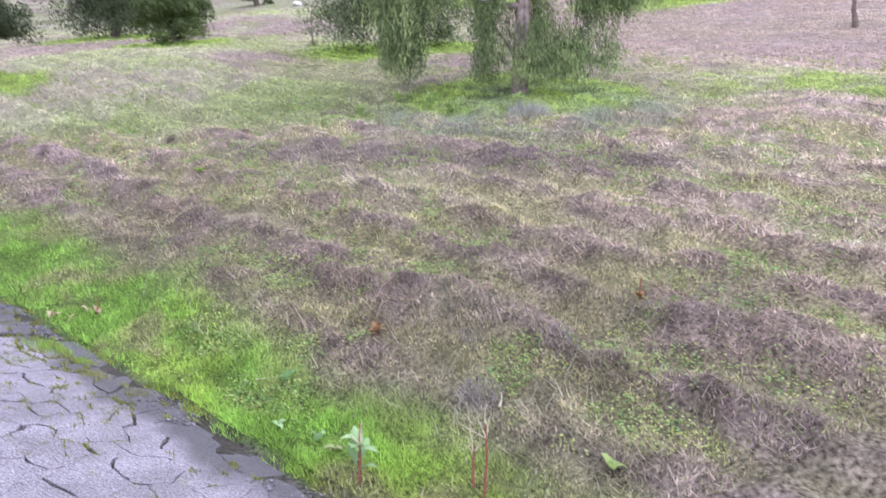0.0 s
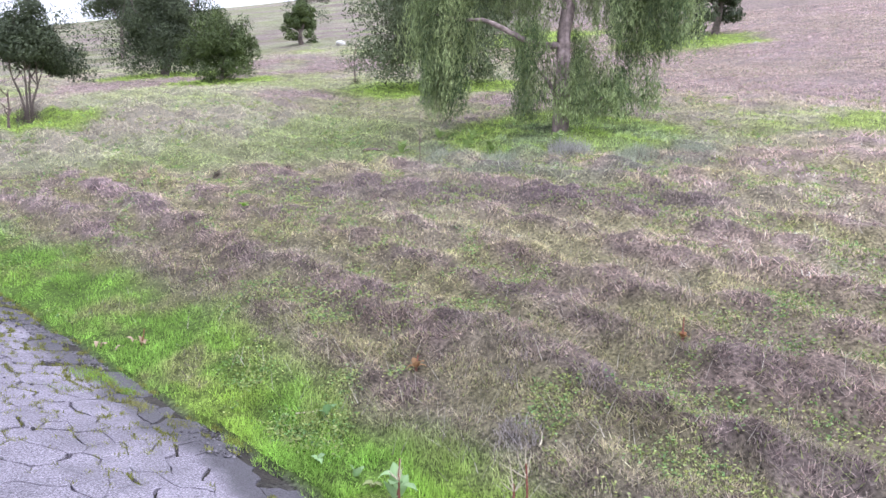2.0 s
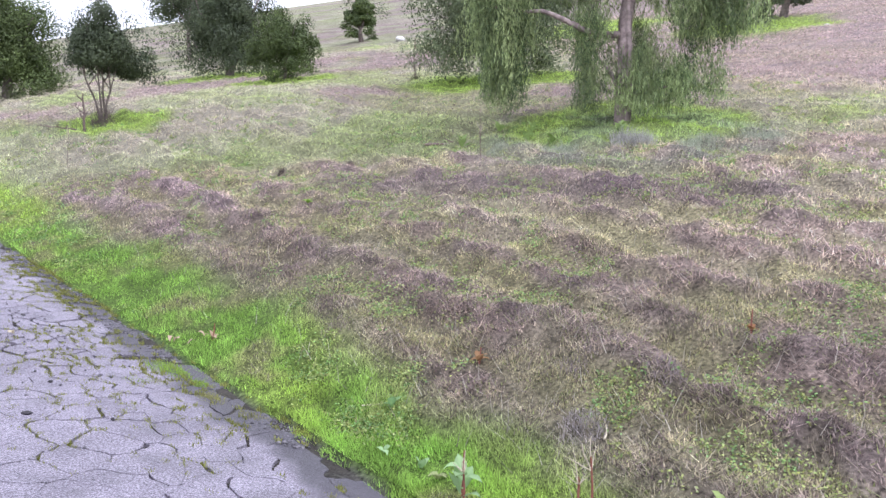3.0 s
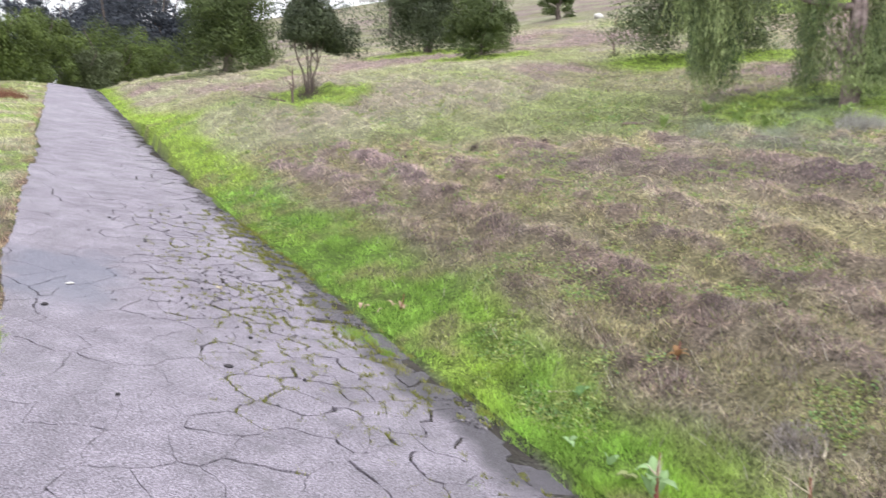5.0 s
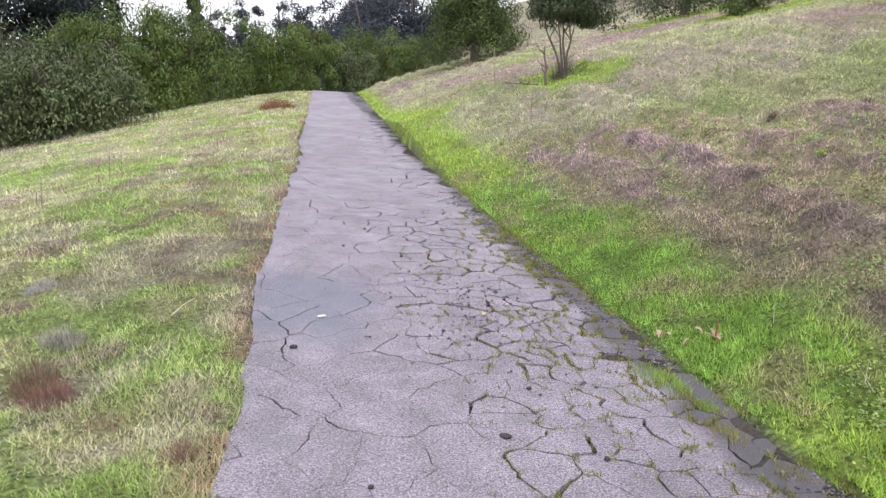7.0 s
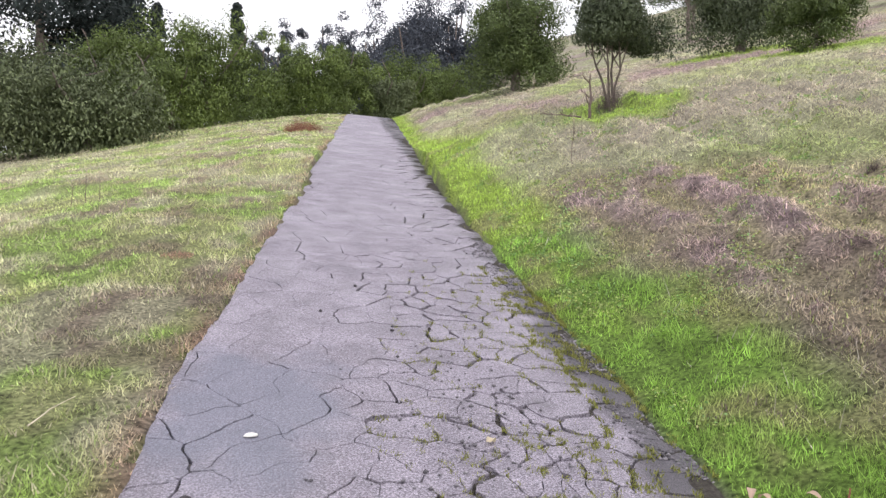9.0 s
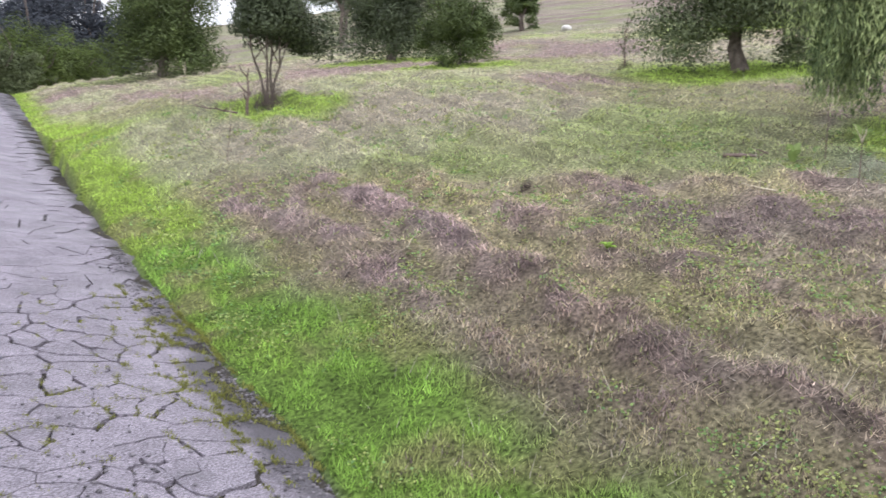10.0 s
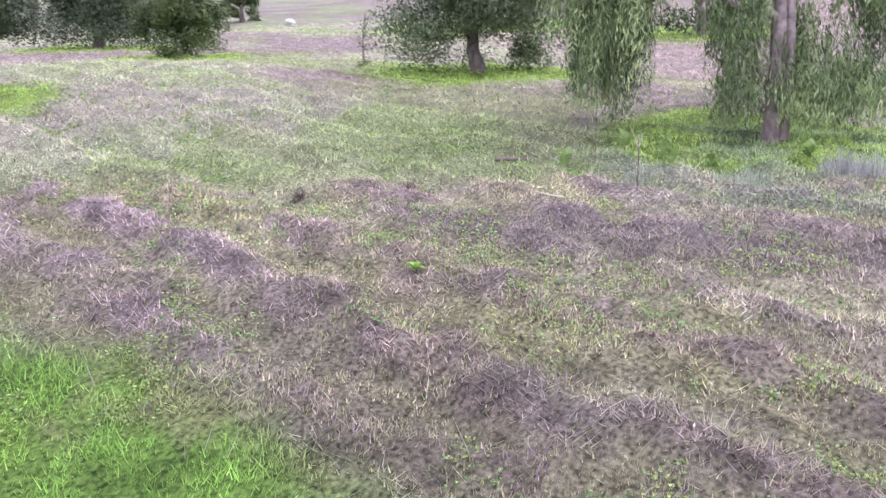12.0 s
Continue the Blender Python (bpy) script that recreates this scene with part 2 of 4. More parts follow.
def land_tint(x, y):
    """The colour of what grows at a place."""
    x, y = np.asarray(x, float), np.asarray(y, float)
    d = x - path_right(y)
    n1, n2, n3 = fbm(x * 0.9, y * 0.6, 21), fbm(x * 2.3, y * 1.4, 22), fbm(x * 0.32, y * 0.22, 23)
    # mown brown field
    c = blend(np.broadcast_to(BROWN, x.shape + (3,)), PLUM, smooth(0.42, 0.6, n3))
    ridge = windrow(x, y)
    c = blend(c, OLIVE, smooth(0.3, -0.8, 0.5 * ridge + 3.6 * (fbm(x * 3.1, y * 1.5, 39) - 0.5)) * 0.65)
    c = blend(c, TAN, smooth(0.5, 0.72, fbm(x * 1.7, y * 0.9, 24)) * 0.3)
    c = blend(c, DARK, smooth(0.1, 0.9, 0.5 * ridge + 3.6 * (fbm(x * 4.5, y * 2.4, 28) - 0.5)) * 0.4)
    c = c * (0.22 + 1.0 * fbm(x * 11.0, y * 8.0, 29, 2) + 0.62 * fbm(x * 27.0, y * 22.0, 46, 2))[..., None]
    c = blend(blend(c, np.array((0.41, 0.375, 0.22)), np.full(x.shape, 0.45)), c, matted(x, y))
    c = c * (1.0 + 0.62 * smooth(0.8, 4.2, d))[..., None]
    # pale grass beyond the mown part
    beyond = smooth(11.6, 12.9, y + 1.25 * np.maximum(0, x - 2.8) + 1.6 * (n1 - 0.5))
    pale = blend(np.broadcast_to(TAN, x.shape + (3,)), PALE, smooth(0.42, 0.6, n1))
    pale = blend(pale, PLUM, smooth(0.50, 0.62, n3) * 0.85)
    pale = pale * (0.75 + 0.5 * fbm(x * 3.5, y * 3.0, 30, 2))[..., None]
    pale = blend(pale, LIME, smooth(0.54, 0.66, fbm(x * 0.45, y * 0.3, 25)) * 0.35)
    right_side = smooth(2.5, 5.5, x * 0.85 - y * 0.62 - 1.2)
    c = blend(c, pale, beyond * (1 - 0.75 * right_side))
    # a pale streak that runs on past the large weeping tree
    reach = np.hypot(x, y) + 1.2 * (n1 - 0.5)
    streak = smooth(10.4, 11.4, reach) * smooth(14.2, 12.8, reach) * right_side
    c = blend(c, blend(np.broadcast_to(PALE, x.shape + (3,)), LIME, smooth(0.4, 0.6, n2)), streak * 0.8)
    c = blend(c, PLUM * (0.8 + 0.5 * n2)[..., None], smooth(14, 16, reach) * right_side * 0.7)
    # dark band before the large weeping tree
    band = np.exp(-((((x - 5.75) * 0.92 + (y - 6.0) * 0.38) / 0.5) ** 2)) * smooth(3.6, 1.8, np.hypot(x - 5.75, y - 6.0))
    c = blend(c, DARK * 1.5, band * 0.8)
    for sx, sy, r in SHADE_SPOTS:
        q = np.hypot(x - sx, y - sy) / r + 0.5 * (n1 - 0.5)
        c = blend(c, LIME * 1.12, smooth(1.2, 0.8, q) * 0.9)
    ring = np.hypot(x - 8.0, y - 6.4)
    c = blend(c, np.array((0.33, 0.38, 0.29)), smooth(2.3, 1.5, ring) * smooth(0.3, 0.6, n2) * 0.6)
    # bright verge
    edge = np.interp(y, (0, 2.6, 4.4, 6.6, 9.5, 14.5, 25), (0.35, 0.5, 0.68, 0.85, 0.85, 0.62, 0.5)) + 0.4 * (fbm(x * 0 + y * 0.8, y * 0, 26) - 0.5) + 0.45 * (n2 - 0.5)
    verge = smooth(edge + 0.3, edge - 0.25, d)
    bright = blend(np.broadcast_to(GREEN, x.shape + (3,)), LIME, smooth(0.42, 0.62, n1 + smooth(9, 16, y) * 0.35))
    bright = bright * (0.65 + 0.7 * fbm(x * 7, y * 6, 36, 2))[..., None]
    bright = blend(bright, OLIVE, smooth(0.55, 0.7, fbm(x * 2.7, y * 2.2, 42)) * 0.7)
    c = blend(c, bright, verge)
    # the side that falls away
    e = path_left(y) - x
    side = blend(np.broadcast_to(np.array((0.42, 0.45, 0.21)), x.shape + (3,)), GREEN, smooth(0.47, 0.58, fbm(x * 1.3, y * 1.3, 34)) * 0.6)
    side = blend(side, TAN, smooth(0.46, 0.62, fbm(x * 2.0, y * 1.5, 27)) * 0.7)
    side = blend(side, np.array((0.33, 0.25, 0.21)), smooth(0.58, 0.7, fbm(x * 2.6, y * 2.0, 37)) * 0.7)
    side = side * (0.74 + 0.8 * fbm(x * 4.5, y * 4.0, 38, 2))[..., None]
    side = blend(side, TAN * 0.95, smooth(5, 9, e) * 0.8)
    side = blend(side, np.array((0.44, 0.29, 0.23)), smooth(0.22, 0.0, e) * smooth(0.42, 0.55, n2) * 0.8)
    c = np.where((e > 0)[..., None], side, c)
    return np.clip(c, 0.01, 0.8)


# ---- ground ----
def stretch(*runs):
    """Grid lines: runs of (from, to, step)."""
    return np.unique(np.round(np.concatenate([np.arange(a, b, s) for a, b, s in runs]), 4))


gx = stretch((-900, -120, 60), (-120, -30, 6), (-30, -8, 1.0), (-8, -3, 0.3), (-3, 7.5, 0.075), (7.5, 16, 0.25), (16, 40, 0.8), (40, 130, 3), (130, 901, 60))
gy = stretch((-300, -30, 20), (-30, -4, 1.5), (-4, 1, 0.3), (1, 13, 0.085), (13, 24, 0.25), (24, 60, 0.6), (60, 160, 4), (160, 1000, 60))
GX, GY = np.meshgrid(gx, gy)
GZ = ground_z(GX, GY)
nx, ny = len(gx), len(gy)
ids = np.arange(nx * ny).reshape(ny, nx)
quads = np.stack([ids[:-1, :-1], ids[:-1, 1:], ids[1:, 1:], ids[1:, :-1]], -1).reshape(-1, 4)
# shade between the blades is put into the ground colour, weaker farther off
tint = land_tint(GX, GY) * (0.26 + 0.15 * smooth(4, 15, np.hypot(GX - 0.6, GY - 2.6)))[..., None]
inside = (GX > path_left(GY) + 0.03) & (GX < path_right(GY) - 0.03)
tint[inside] = (0.05, 0.047, 0.042)
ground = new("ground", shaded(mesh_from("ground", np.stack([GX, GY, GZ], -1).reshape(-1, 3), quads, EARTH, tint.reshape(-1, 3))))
tagged(ground, "rough grassy hillside with mown brown weeds and green verges", "ground", kind="structure")


# ---- trees ----
def tube(points, radii, sides=7):
    """A tapered, bent limb."""
    points, radii = np.asarray(points, float), np.asarray(radii, float)
    verts, faces = [], []
    along = np.gradient(points, axis=0)
    along /= np.linalg.norm(along, axis=1)[:, None] + 1e-9
    for k, (p, r, a) in enumerate(zip(points, radii, along)):
        u = np.cross(a, (0.31, 0.95, 0.05))
        u /= np.linalg.norm(u) + 1e-9
        v = np.cross(a, u)
        for s in range(sides):
            w = 2 * math.pi * s / sides
            verts.append(p + r * (1 + 0.15 * math.sin(3 * w + k)) * (u * math.cos(w) + v * math.sin(w)))
    for k in range(len(points) - 1):
        for s in range(sides):
            a, b = k * sides + s, k * sides + (s + 1) % sides
            faces.append((a, b, b + sides, a + sides))
    return np.array(verts), np.array(faces)


def joined(tubes):
    verts, faces, base = [], [], 0
    for v, f in tubes:
        verts.append(v)
        faces.append(f + base)
        base += len(v)
    return np.concatenate(verts), np.concatenate(faces)


def bent(start, end, rng, wobble=0.12, steps=7, sag=0.0):
    start, end = np.asarray(start, float), np.asarray(end, float)
    t = np.linspace(0, 1, steps)[:, None]
    line = start + (end - start) * t
    off = np.cumsum(rng.normal(0, wobble / steps, (steps, 3)), 0) * np.sin(math.pi * t * 0.9)
    line = line + off * np.linalg.norm(end - start)
    line[:, 2] += sag * np.sin(math.pi * t[:, 0])
    return line


def rhombs(centres, ways, length, width, rng, face=None):
    """A small pointed leaf at every centre, along every way; face: the way its flat side looks."""
    n = len(centres)
    if face is not None:
        face = face / (np.linalg.norm(face, axis=1)[:, None] + 1e-9)
        ways = ways - face * np.sum(ways * face, 1)[:, None]
    ways = ways / (np.linalg.norm(ways, axis=1)[:, None] + 1e-9)
    side = np.cross(ways, rng.normal(0, 1, (n, 3)) if face is None else face)
    side /= np.linalg.norm(side, axis=1)[:, None] + 1e-9
    length, width = np.broadcast_to(length, n)[:, None], np.broadcast_to(width, n)[:, None]
    a, c = centres - ways * length / 2, centres + ways * length / 2
    b, d = centres + side * width / 2, centres - side * width / 2
    return np.stack([a, b, c, d], 1).reshape(-1, 3), np.arange(4 * n).reshape(-1, 4)


def hanging(strands, tint_a, tint_b, rng, spacing=0.05, length=0.075, width=0.014):
    """Weeping twigs with leaflets. strands: rows of x, y, top, bottom, drift x, drift y, tone."""
    centres, ways, tints = [], [], []
    for x, y, top, bottom, dx, dy, shade in strands:
        n = max(4, int((top - bottom) / spacing))
        t = np.linspace(0, 1, n)
        sway = rng.normal(0, 0.02, (n, 2)).cumsum(0) * 0.4
        p = np.stack([x + dx * t**0.6 + sway[:, 0], y + dy * t**0.6 + sway[:, 1], top + (bottom - top) * t], 1)
        for _ in range(2):
            centres.append(p + rng.normal(0, 0.022, (n, 3)))
            ways.append(rng.normal(0, 0.42, (n, 3)) + (0, 0, -1.0))
            tints.append(np.repeat((tint_a + (tint_b - tint_a) * np.clip(shade + rng.normal(0, 0.12), 0, 1.1))[None], n, 0))
    v, f = rhombs(np.concatenate(centres), np.concatenate(ways), length, width, rng)
    return v, f, np.repeat(np.concatenate(tints), 4, 0)


def clumped(clumps, per, leaf, tint_a, tint_b, rng, droop=0.3):
    """A crown of leaf clumps. clumps: rows of x, y, z, radius."""
    clumps = np.asarray(clumps)
    n = len(clumps)
    which = rng.integers(0, n, per * n)
    ball = rng.normal(0, 1, (per * n, 3))
    ball /= np.linalg.norm(ball, axis=1)[:, None]
    reach = rng.random(per * n) ** 0.3
    off = ball * (reach * clumps[which, 3])[:, None]
    off[:, 2] *= 0.8
    off[:, 2] -= droop * (off[:, 0] ** 2 + off[:, 1] ** 2) / (clumps[which, 3] + 0.05) * 0.6
    centres = clumps[which, :3] + off
    ways = rng.normal(0, 0.6, (per * n, 3)) + (0, 0, -droop)
    v, f = rhombs(centres, ways, leaf * rng.uniform(0.7, 1.4, per * n), leaf * 0.4, rng, ball + rng.normal(0, 0.4, (per * n, 3)))
    mixing = np.clip(0.2 + rng.random(n)[which] * 0.45 + rng.random(per * n) * 0.35, 0, 1)[:, None]
    return v, f, np.repeat(tint_a + (tint_b - tint_a) * mixing, 4, 0)


def crown_clumps(rng, count, centre, radius, size, floor=-0.75):
    """Clumps spread over an uneven ellipsoid, fuller at its skin."""
    out = []
    while len(out) < count:
        b = rng.normal(0, 1, 3)
        b /= np.linalg.norm(b)
        if b[2] < floor:
            continue
        r = rng.uniform(0.45, 1.0) * (0.82 + 0.3 * math.sin(3 * math.atan2(b[1], b[0]) + centre[2]))
        out.append((*(np.array(centre) + b * r * np.array(radius)), size * rng.uniform(0.6, 1.25)))
    return out


def tree_things(name, x, y, label, stems, crown, bark, group="", leaf_label="", kind_of="tree", rz=0.0):
    """A tree: stems is a list of (verts, faces) with the trunk first; crown is (verts, faces, tints)."""
    z = float(ground_z(x, y))
    root = thing(name, x, y, z - 0.03, label, kind_of, group, rz=rz)
    part("trunk", shaded(mesh_from("trunk", *stems[0], bark)), root)
    for s in stems[1:]:
        part("limb", shaded(mesh_from("limb", *s, bark)), root)
    part("crown", mesh_from("crown", crown[0], crown[1], LEAF, crown[2]), root, leaf_label)
    return root


PEPPER_A, PEPPER_B = np.array((0.07, 0.11, 0.045)), np.array((0.34, 0.41, 0.18))


def weeping_tree():
    """The large weeping tree beside the mown field."""
    rng = np.random.default_rng(4)
    ahead, across = np.array((0.784, 0.62)), np.array((0.62, -0.784))

    def at(r, f, z):
        return (*(across * r + ahead * f), z)

    trunk = tube(bent(at(0, 0, 0), at(0.02, 0.1, 2.1), rng, 0.06), np.linspace(0.115, 0.08, 7))
    limbs = [
        tube(bent(at(0.0, 0.05, 1.22), at(-0.6, -0.25, 1.3), rng, 0.1), np.linspace(0.05, 0.036, 7)),
        tube(bent(at(-0.58, -0.25, 1.3), at(-1.75, -0.3, 1.62), rng, 0.2, sag=0.12), np.linspace(0.037, 0.02, 7)),
        tube(bent(at(0.08, -0.1, 0.05), at(0.34, 0.0, 3.2), rng, 0.06), np.linspace(0.042, 0.028, 7)),
        tube(bent(at(0.05, 0.1, 2.05), at(0.9, 0.5, 3.4), rng, 0.2), np.linspace(0.08, 0.03, 7)),
        tube(bent(at(0.0, 0.1, 2.05), at(-0.8, 0.7, 3.6), rng, 0.2), np.linspace(0.07, 0.03, 7)),
        tube(bent(at(0.04, 0.05, 0.3), at(-0.45, -0.1, 1.3), rng, 0.2), np.linspace(0.035, 0.012, 7)),
        tube(bent(at(0.04, -0.05, 0.45), at(0.85, -0.1, 0.62), rng, 0.3, sag=-0.12), np.linspace(0.03, 0.01, 7)),
    ]
    # across, ahead, spread, top, lowest, count
    groups = (
        (-1.62, -0.1, 0.24, 2.6, 0.1, 240), (-1.4, -0.2, 0.16, 2.5, 0.5, 110), (-1.78, 0.1, 0.16, 2.4, 0.3, 130), (-1.5, 0.1, 0.32, 2.7, 1.0, 220), (-1.85, 0.0, 0.2, 2.4, 0.75, 150),
        (-0.42, -0.1, 0.24, 1.6, 0.7, 110), (0.3, -0.3, 0.28, 0.95, 0.12, 120), (0.65, -0.1, 0.24, 0.95, 0.18, 120), (-0.42, -0.2, 0.22, 1.0, 0.15, 80), (0.95, 0.05, 0.26, 1.1, 0.3, 120), (0.05, 0.3, 0.4, 1.2, 0.15, 60), (-0.15, -0.3, 0.2, 0.7, 0.1, 30), (0.25, 0.35, 0.25, 1.5, 0.1, 90),
        (-0.5, 0.2, 0.35, 2.6, 1.25, 120), (0.95, 0.1, 0.5, 2.9, 0.95, 280), (1.35, 0.0, 0.3, 2.8, 0.9, 180), (0.35, 0.5, 0.5, 3.0, 1.5, 130),
        (-0.9, 0.3, 0.4, 3.2, 1.6, 180), (-0.2, 0.1, 0.8, 3.6, 1.95, 260), (0.7, 0.1, 0.8, 3.8, 2.0, 260), (-1.1, 0.0, 0.5, 3.5, 1.8, 260), (0.0, 0.3, 0.95, 4.4, 2.6, 260),
    )
    rows = []
    for r, f, spread, top, low, count in groups:
        for _ in range(max(3, count // 5)):
            a, b = rng.normal(0, spread * 0.62, 2)
            edge = min(1.0, (a * a + b * b) / (spread * spread))
            lowest = low + (top - low) * (0.5 * rng.random() ** 2.0 + 0.10 * edge)
            highest = top - 0.5 * edge * rng.random() + rng.normal(0, 0.12)
            drift = rng.normal(0, 0.08, 2)
            shade = rng.random()
            for _ in range(8):
                p = at(r + a + rng.normal(0, 0.05), f + b + rng.normal(0, 0.05), 0)
                rows.append((p[0], p[1], highest - 0.2 * rng.random(), lowest + 0.25 * rng.random() ** 2 * (highest - lowest), drift[0] + rng.normal(0, 0.03), drift[1] + rng.normal(0, 0.03), shade))
    crown = hanging(rows, PEPPER_A, PEPPER_B, rng, spacing=0.055, length=0.085, width=0.012)
    x, y = 8.6, 7.07
    return tree_things("weeping_tree", x, y, "large weeping pepper tree with drooping pale green foliage", [trunk, *limbs], crown, PALE_BARK)


def spreading_tree(name, x, y, height, width, seed, label, tints, leaf=0.12, clumps=70, per=230, trunk_r=0.2, clear=0.22, bark=BARK, droop=0.5, size=0.17, stems=1, kind_of="tree", group="", skirt=0):
    """A broad tree of one or several stems with an uneven, drooping crown."""
    rng = np.random.default_rng(seed)
    parts = []
    for s in range(stems):
        a = 2 * math.pi * s / max(stems, 1) + seed
        foot = np.array((math.cos(a), math.sin(a), 0)) * (0.0 if stems == 1 else trunk_r * 2.2)
        top = foot * 1.6 + np.array((rng.normal(0, 0.05) * height, rng.normal(0, 0.05) * height, height * (clear + 0.28)))
        line = bent(foot, top, rng, 0.14)
        parts.append(tube(line, np.linspace(trunk_r, trunk_r * 0.55, 7)))
        for k in range(4):
            b = a + 1.57 * k + rng.normal(0, 0.4)
            tip = np.array((math.cos(b) * width * 0.34, math.sin(b) * width * 0.34, height * rng.uniform(0.6, 0.85)))
            parts.append(tube(bent(line[4 + k % 3], tip, rng, 0.2), np.linspace(trunk_r * 0.5, trunk_r * 0.12, 7), 5))
    mid = height * (1 + clear) / 2
    rows = crown_clumps(rng, clumps, (0, 0, mid), (width / 2, width / 2, height * (1 - clear) / 2), width * size, floor=-0.45 if clear > 0.1 else -1.0)
    for k in range(skirt):
        a = 2 * math.pi * k / skirt
        rows.append((math.cos(a) * width * 0.4, math.sin(a) * width * 0.4, height * rng.uniform(0.08, 0.3), width * size * 1.2))
    crown = clumped(rows, per, leaf, *tints, rng, droop)
    return tree_things(name, x, y, label, parts, crown, bark, group, kind_of=kind_of)


OAK = (np.array((0.025, 0.036, 0.02)), np.array((0.10, 0.125, 0.062)))
SOFT = (np.array((0.025, 0.042, 0.014)), np.array((0.12, 0.16, 0.05)))
WILLOW = (np.array((0.022, 0.038, 0.011)), np.array((0.145, 0.195, 0.048)))
PEPPER = (np.array((0.04, 0.055, 0.028)), np.array((0.19, 0.23, 0.12)))
# leaf tints of the farthest trees, with the blue haze of distance mixed in
HAZE_BLUE = (np.array((0.03, 0.035, 0.048)), np.array((0.065, 0.075, 0.095)))
PINE = (np.array((0.012, 0.018, 0.02)), np.array((0.03, 0.042, 0.038)))
BUSH = (np.array((0.05, 0.068, 0.03)), np.array((0.125, 0.15, 0.07)))

weeping_tree()
spreading_tree("pepper_tree", 12.05, 13.5, 3.7, 3.9, 21, "broad grey-green tree with a stout trunk on bright grass", PEPPER, 0.07, 110, 750, 0.15, 0.08, droop=0.9, skirt=8, size=0.15)
spreading_tree("shrubby_tree", 4.08, 15.0, 2.05, 1.75, 29, "small many-stemmed tree with thin dark foliage", OAK, 0.055, 62, 400, 0.022, 0.2, stems=4, droop=0.9, size=0.17)
spreading_tree("round_tree", 6.0, 34.8, 4.3, 4.0, 23, "dense rounded green tree at the crest of the hill", SOFT, 0.11, 110, 420, 0.2, 0.0, size=0.17, skirt=18)
spreading_tree("oak_tree", 12.55, 29.1, 4.1, 3.9, 24, "dark broad oak with a bare trunk on the hillside", OAK, 0.1, 110, 400, 0.17, 0.05, droop=1.1, skirt=7)
spreading_tree("small_oak", 11.3, 22.2, 2.25, 2.1, 25, "small spreading green tree on the hillside", SOFT, 0.075, 80, 300, 0.06, 0.04, droop=1.0, skirt=5)

# trees higher on the hillside
HILL_LABEL = "dark green tree far up the hillside"
for k, (x, y, h, w) in enumerate(((26, 41, 2.6, 2.0), (23.2, 14.3, 3.4, 2.4), (26.5, 14.8, 2.9, 1.8), (24, 62, 6.5, 6.0), (29, 72, 6, 6), (19, 50, 6, 6.5), (55, 60, 6, 5.5), (45, 70, 6, 5))):
    spreading_tree("hillside_tree", x, y, h, w, 40 + k, HILL_LABEL, OAK if k % 3 else SOFT, 0.17, 60, 190, 0.16, 0.12, group="trees up the hill", skirt=4)

# the line of trees below the crest
for k, (x, y, h, w) in enumerate(((-9.8, 28.2, 3.6, 6.3), (-10.1, 37.6, 5.5, 4.9), (-6.5, 38.3, 5.3, 5.7), (-3.1, 42.0, 3.6, 4.3), (-1.1, 45.9, 4.2, 3.0), (0.9, 48.7, 2.9, 3.2), (2.6, 59.9, 6.0, 5.4), (5.5, 61.7, 5.3, 5.0), (-15.3, 32.8, 6.0, 6.7), (-8.1, 27.5, 2.5, 4.8), (-7.5, 35.2, 3.5, 3.7), (-20.6, 35.4, 7.5, 9.1), (-4.5, 50, 3.0, 6.5), (-9.5, 46, 3.2, 6.5), (-14.5, 42, 3.6, 7.0))):
    pale = k in (0, 5, 9)
    spreading_tree("willow_tree", x, y, h, w, 60 + k, "low pale olive tree at the foot of the slope" if pale else "full drooping green tree along the foot of the slope", BUSH if pale else WILLOW, 0.13, 70, 340, 0.16, 0.02,
                   droop=1.3, size=0.15, group="tree line beyond the path", skirt=9)


def conifer(x, y, height, width, seed):
    """A tall dark conifer with tiered, ragged boughs."""
    rng = np.random.default_rng(seed)
    trunk = tube(bent((0, 0, 0), (0, 0, height), rng, 0.02), np.linspace(0.4, 0.06, 7))
    rows, boughs = [], []
    for k in range(90):
        t = rng.uniform(0.15, 1.0)
        a = rng.uniform(0, 6.28)
        reach = width / 2 * (1.02 - t) * rng.uniform(0.5, 1.2) + 0.1
        tip = np.array((math.cos(a) * reach, math.sin(a) * reach, height * t - 0.1 * reach))
        if k % 4 == 0:
            boughs.append(tube(bent((0, 0, height * t - 0.2), tip, rng, 0.1, 5), np.linspace(0.1, 0.03, 5), 5))
        for q in (0.3, 0.6, 0.9):
            rows.append((tip[0] * q, tip[1] * q, tip[2], 0.22 + 0.085 * width * (1.15 - t)))
    crown = clumped(rows, 120, 0.36, *PINE, rng, 0.3)
    return tree_things("conifer", x, y, "tall dark conifer standing behind the tree line", [trunk, *boughs], crown, BARK, "conifers")


for k, (x, y, h, w) in enumerate(((-21.0, 57.0, 26.0, 22.0), (-18.2, 62.3, 19.0, 14.0), (-16.6, 68.1, 13.7, 3.3), (-10.4, 67.6, 12.7, 3.5), (-25.1, 53.3, 20.2, 11.7), (-31.9, 53.9, 21.4, 11.7))):
    conifer(x, y, h, w, 80 + k)


